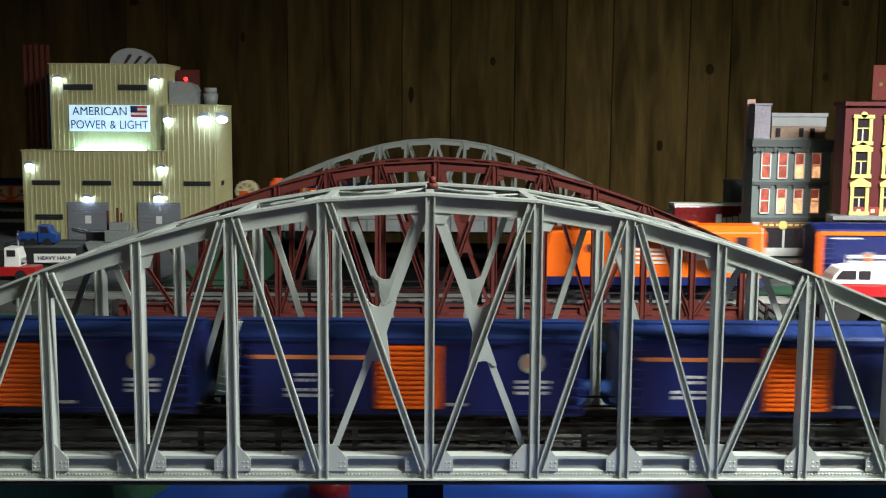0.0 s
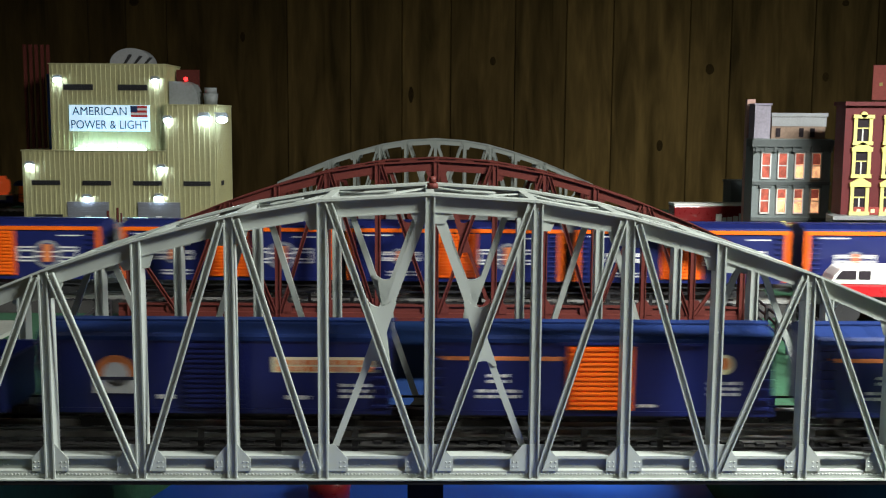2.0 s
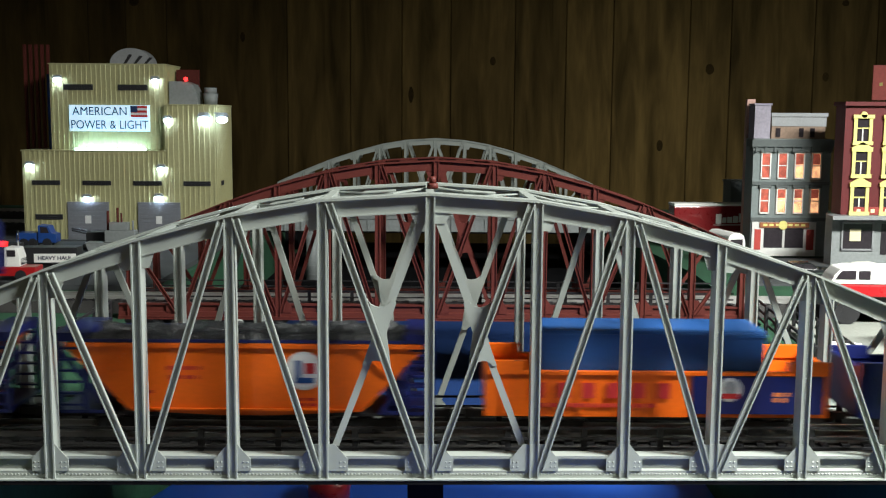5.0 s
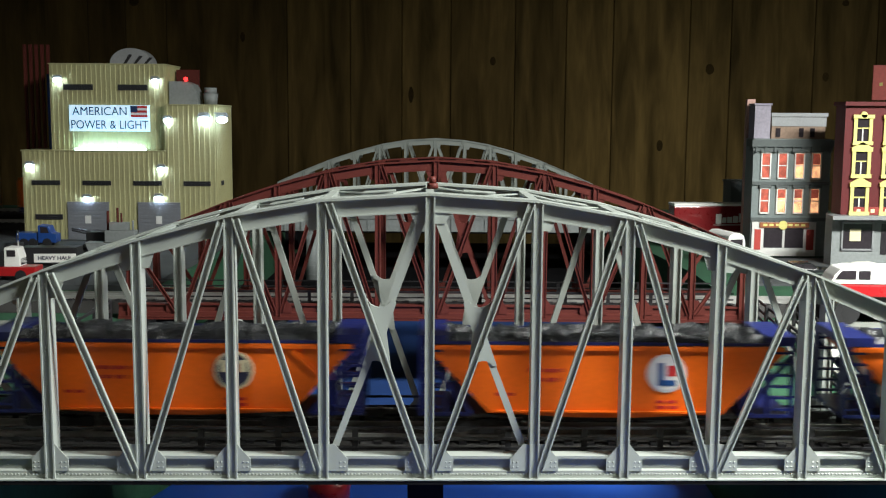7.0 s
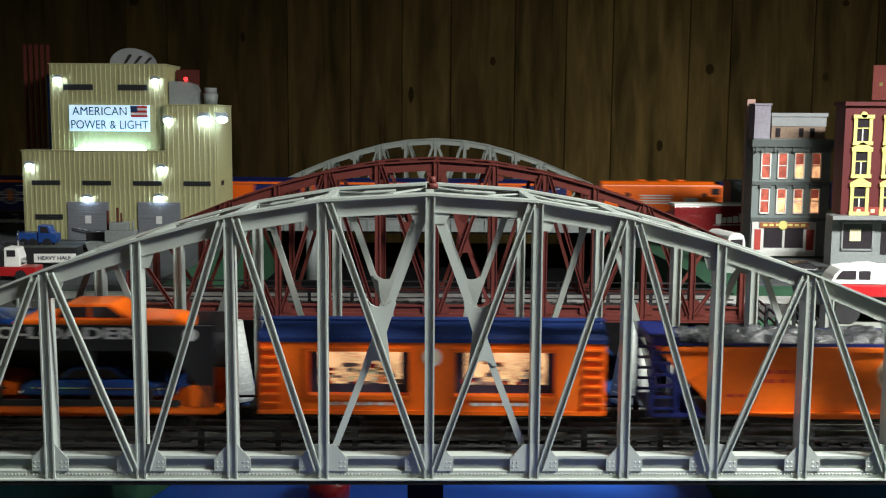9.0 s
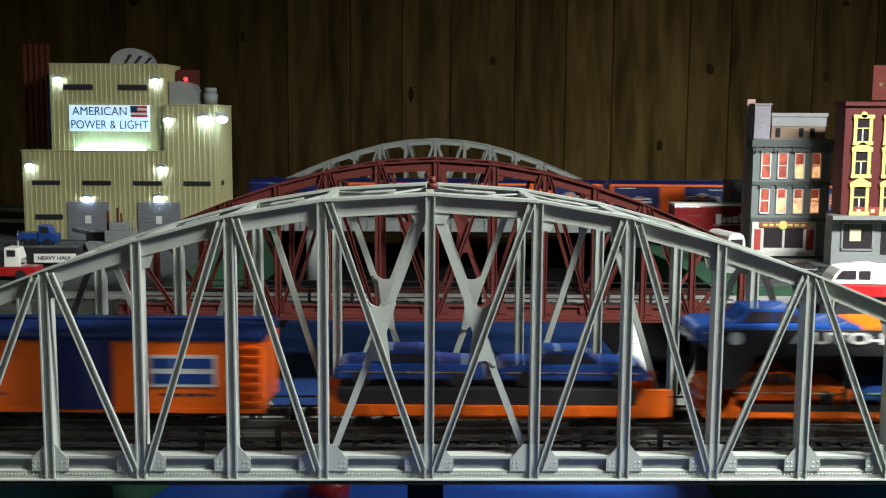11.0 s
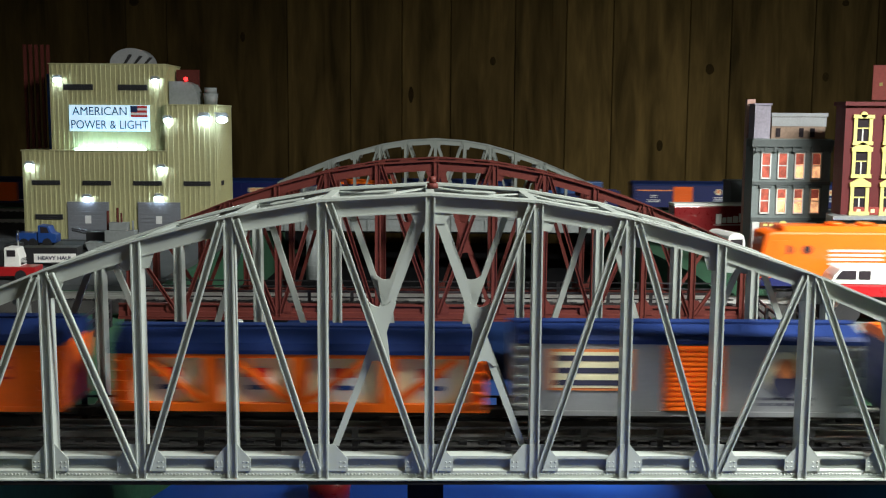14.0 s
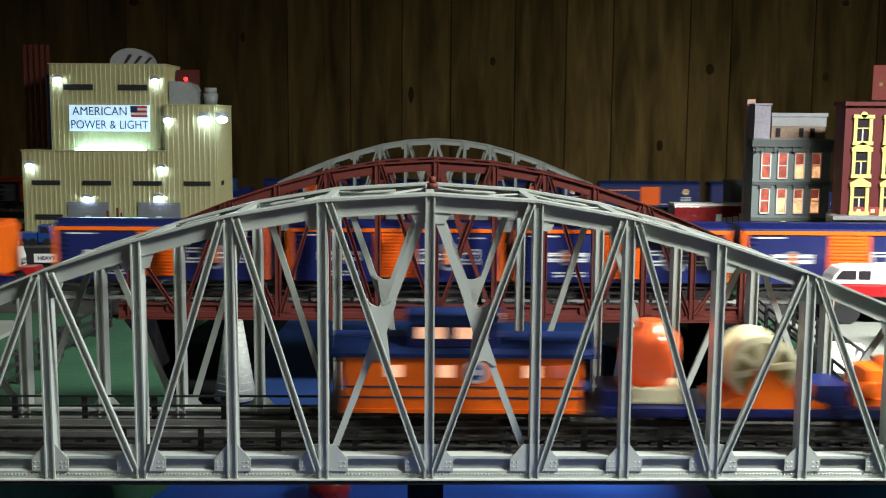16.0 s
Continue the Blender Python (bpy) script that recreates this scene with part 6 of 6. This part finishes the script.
boxpart("chassis", (-0.08, 0.076, -0.018, 0.018, 0.016, 0.0402), BLACK, va)
for x, y, a, lab, mt in ((0.415, 1.057, 70, "white toy car parked on the pale path", WHITE), (0.478, 1.031, 74, "white toy car parked on the pale path", WHITE), (0.70, 1.700, 8, "white toy car parked before the brick building", WHITE), (-0.60, 1.057, 80, "cream toy car parked on the pale path", CREAM)):
    w = toy_auto("toy_car", lab, mt)
    w["group"] = "toy road vehicles"
    w.matrix_world = pose(x, y, 0.001 if y < 1.4 else 0.0, 0, 0, a)
gm = thing("toy_generator", "dark grey toy machine box with vents", "toy machine", pose(0.555, 1.154, 0.001))
boxpart("case", (-0.022, 0.03, -0.02, 0.02, 0, 0.062), GREYBODY, gm, round_by=0.002)
for k in range(5):
    boxpart("vent", (-0.018, 0.026, -0.0212, -0.0201, 0.010 + k * 0.01, 0.014 + k * 0.01), BLACK, gm)


# ---- the grey shop building ----
GY = 1.982
gs = thing("shop_building", "grey three-storey shop building with lit windows", "building", pose(-0.004, 0, 0), "shop buildings")
bm = bmesh.new()
box(bm, 0.590, 0.737, GY, GY + 0.050, TABLE + 0.0042, 0.2235)
part("wall", bm, STORE, gs)
bm = bmesh.new()
box(bm, 0.585, 0.742, GY - 0.008, GY + 0.03, 0.2085, 0.222)
box(bm, 0.588, 0.739, GY - 0.004, GY + 0.02, 0.2, 0.2085)
for k in range(9):
    box(bm, 0.592 + k * 0.0175, 0.597 + k * 0.0175, GY - 0.0065, GY, 0.1985, 0.2085)
part("cornice", bm, STOREDARK, gs)
for z in (0.1365, 0.068):
    boxpart("ledge", (0.589, 0.738, GY - 0.004, GY - 0.0002, z, z + 0.006), STOREDARK, gs)
lit = {(0, 2), (0, 3), (1, 1), (1, 2), (1, 3)}
for r, (z0, z1) in enumerate(((0.1485, 0.1975), (0.0825, 0.1300))):
    for k in range(4):
        x = 0.6140 + k * 0.0318
        wn = boxpart("window", (x - 0.0088, x + 0.0088, GY - 0.0014, GY - 0.0002, z0, z1), LITPANE if (r, k) in lit else CURTAIN, gs, "warm lit sash window" if (r, k) in lit else "red curtained sash window")
        for a, b, c, d in ((x - 0.0096, x + 0.0096, z1 - 0.0015, z1 + 0.001), (x - 0.0096, x + 0.0096, z0 - 0.001, z0 + 0.0018), (x - 0.0096, x - 0.0074, z0, z1), (x + 0.0074, x + 0.0096, z0, z1), (x - 0.008, x + 0.008, (z0 + z1) / 2 - 0.0011, (z0 + z1) / 2 + 0.0011)):
            boxpart("frame", (a, b, GY - 0.0034, GY - 0.0016, c, d), WHITE, wn)
        boxpart("hood", (x - 0.0115, x + 0.0115, GY - 0.006, GY - 0.0003, z1 + 0.0012, z1 + 0.0062), STOREDARK, wn)
        boxpart("curtain", (x - 0.0068, x + 0.0068, GY - 0.0020, GY - 0.0015, z0 + (z1 - z0) * (0.55 if r == 0 else 0.62), z1 - 0.002), CURTAIN, wn)
sf = boxpart("shopfront", (0.592, 0.714, GY - 0.0045, GY - 0.0003, 0.0008, 0.066), PALEINK, gs, "white framed shopfront")
for x0, x1 in ((0.615, 0.650), (0.655, 0.690)):
    boxpart("pane", (x0, x1, GY - 0.0056, GY - 0.0047, 0.017, 0.054), GLASSDARK, sf)
for x0, x1 in ((0.597, 0.609), (0.696, 0.710)):
    boxpart("door", (x0, x1, GY - 0.0056, GY - 0.0047, 0.013, 0.052), mat("red_door_paint", (0.40, 0.05, 0.04), 0.5), sf)
boxpart("signboard", (0.606, 0.700, GY - 0.0075, GY - 0.0047, 0.0555, 0.0655), mat("brown_signboard", (0.30, 0.10, 0.04), 0.5), sf)
for k in range(7):
    boxpart("lettering", (0.612 + k * 0.012, 0.620 + k * 0.012, GY - 0.0080, GY - 0.0076, 0.0585, 0.0628), TRIMYELLOW, sf)
bm = bmesh.new()
cyl(bm, (0.6495, GY - 0.0076, 0.0605), (0.6495, GY - 0.0095, 0.0605), 0.0085, n=24)
part("medallion", bm, TRIMYELLOW, sf)
# the storey above, set back
boxpart("upper_wall", (0.626, 0.728, GY + 0.012, GY + 0.048, 0.2237, 0.265), TANWALL, gs, "tan brick upper wall")
boxpart("parapet", (0.624, 0.731, GY + 0.008, GY + 0.049, 0.2652, 0.272), GREYCAR, gs)
boxpart("band", (0.6255, 0.729, GY + 0.0105, GY + 0.0118, 0.247, 0.2645), GREYCAR, gs)
for x in (0.638, 0.682, 0.703):
    boxpart("upper_window", (x - 0.004, x + 0.004, GY + 0.0092, GY + 0.0117, 0.227, 0.2435), GLASSDARK, gs)
boxpart("stair_tower", (0.592, 0.622, GY + 0.008, GY + 0.045, 0.2237, 0.286), LILAC, gs, "grey lilac stair tower")
boxpart("tower_cap", (0.590, 0.624, GY + 0.006, GY + 0.047, 0.2862, 0.2895), LILAC, gs)
ch = tagged(boxpart("chimney", (0.586, 0.602, 2.036, 2.049, TABLE, 0.298), SALMON, round_by=0.0008), "tall salmon brick chimney behind the grey shop", "chimney")
an = thing("annex_building", "low slate grey annex behind the shop", "building", pose(0, 0, 0))
boxpart("wall", (0.614, 0.66, 2.228, 2.290, TABLE, 0.126), STOREDARK, an)
boxpart("roof", (0.612, 0.662, 2.227, 2.292, 0.1262, 0.130), STOREDARK, an)


# ---- the red brick building ----
RY = 1.850
rb = thing("brick_building", "dark red brick building with yellow window surrounds", "building", pose(0, 0, 0), "shop buildings")
boxpart("wall", (0.706, 0.930, RY, RY + 0.045, 0.092, 0.284), BRICKRED, rb)
boxpart("cornice", (0.702, 0.936, RY - 0.008, RY + 0.047, 0.2842, 0.291), BRICKRED, rb)
boxpart("ledge", (0.684, 0.938, RY - 0.025, RY + 0.01, 0.085, 0.0918), GREYCAR, rb, "grey ledge over the shopfront")
boxpart("ground_wall", (0.697, 0.930, RY + 0.011, RY + 0.045, 0.0002, 0.0917), GREYBODY, rb, "grey ground floor wall")
boxpart("shop_pane", (0.716, 0.768, RY + 0.0095, RY + 0.0108, 0.030, 0.075), GLASSDARK, rb)
boxpart("shop_poster", (0.728, 0.748, RY + 0.0082, RY + 0.0094, 0.044, 0.066), CREAM, rb)
for x0, x1, z0, z1 in ((0.713, 0.716, 0.028, 0.077), (0.768, 0.771, 0.028, 0.077), (0.713, 0.771, 0.075, 0.078), (0.713, 0.771, 0.027, 0.030)):
    boxpart("shop_frame", (x0, x1, RY + 0.0075, RY + 0.0108, z0, z1), GREYCAR, rb)
boxpart("shop_pane", (0.785, 0.86, RY + 0.0095, RY + 0.0108, 0.020, 0.075), GLASSDARK, rb)
sb = boxpart("signboard", (0.728, 0.925, RY - 0.0035, RY - 0.0003, 0.0925, 0.106), mat("dull_red_signboard", (0.30, 0.05, 0.04), 0.5), rb)
for k in range(14):
    if k not in (1, 3):
        boxpart("lettering", (0.733 + k * 0.0125, 0.740 + k * 0.0125, RY - 0.0041, RY - 0.0036, 0.0960, 0.1025), CREAM, sb)
for r, (z0, z1) in enumerate(((0.222, 0.262), (0.164, 0.204), (0.098, 0.142))):
    for k in range(4):
        x = 0.7370 + k * 0.0530
        wn = boxpart("window", (x - 0.011, x + 0.011, RY - 0.0012, RY - 0.0002, z0, z1), GLASSDARK, rb, "dark sash window with yellow surround")
        for a, b, c, d, p in ((x - 0.0165, x - 0.0105, z0 - 0.002, z1 + 0.002, 0.004), (x + 0.0105, x + 0.0165, z0 - 0.002, z1 + 0.002, 0.004), (x - 0.0185, x + 0.0185, z1, z1 + 0.0065, 0.006), (x - 0.018, x + 0.018, z0 - 0.0065, z0, 0.006),
                              (x - 0.0012, x + 0.0012, z0, z0 + (z1 - z0) * 0.55, 0.0025), (x - 0.0105, x + 0.0105, z0 + (z1 - z0) * 0.55, z0 + (z1 - z0) * 0.6, 0.003)):
            boxpart("frame", (a, b, RY - p, RY - 0.0013, c, d), TRIMYELLOW if p != 0.0025 else PALEINK, wn)
        bm = bmesh.new()
        if r == 0:
            cyl(bm, (x, RY - 0.006, z1 + 0.0065), (x, RY - 0.001, z1 + 0.0065), 0.0055, n=18)
        else:
            prism(bm, [(x - 0.019, z1 + 0.0066), (x + 0.019, z1 + 0.0066), (x, z1 + 0.0165)], RY - 0.006, RY - 0.001)
        part("pediment", bm, TRIMYELLOW, wn)
po = thing("poster", "red poster with small pale figures on the panelled wall", "poster", pose(0, 0, 0))
boxpart("sheet", (1.292, 1.62, WALL_Y - 0.004, WALL_Y - 0.0005, 0.324, 0.428), POSTERRED, po)
for k in range(6):
    boxpart("print", (1.312 + k * 0.028, 1.322 + k * 0.028, WALL_Y - 0.0046, WALL_Y - 0.0041, 0.366 + 0.006 * (k % 2), 0.376 + 0.006 * (k % 2)), TRIMYELLOW, po)


motions()
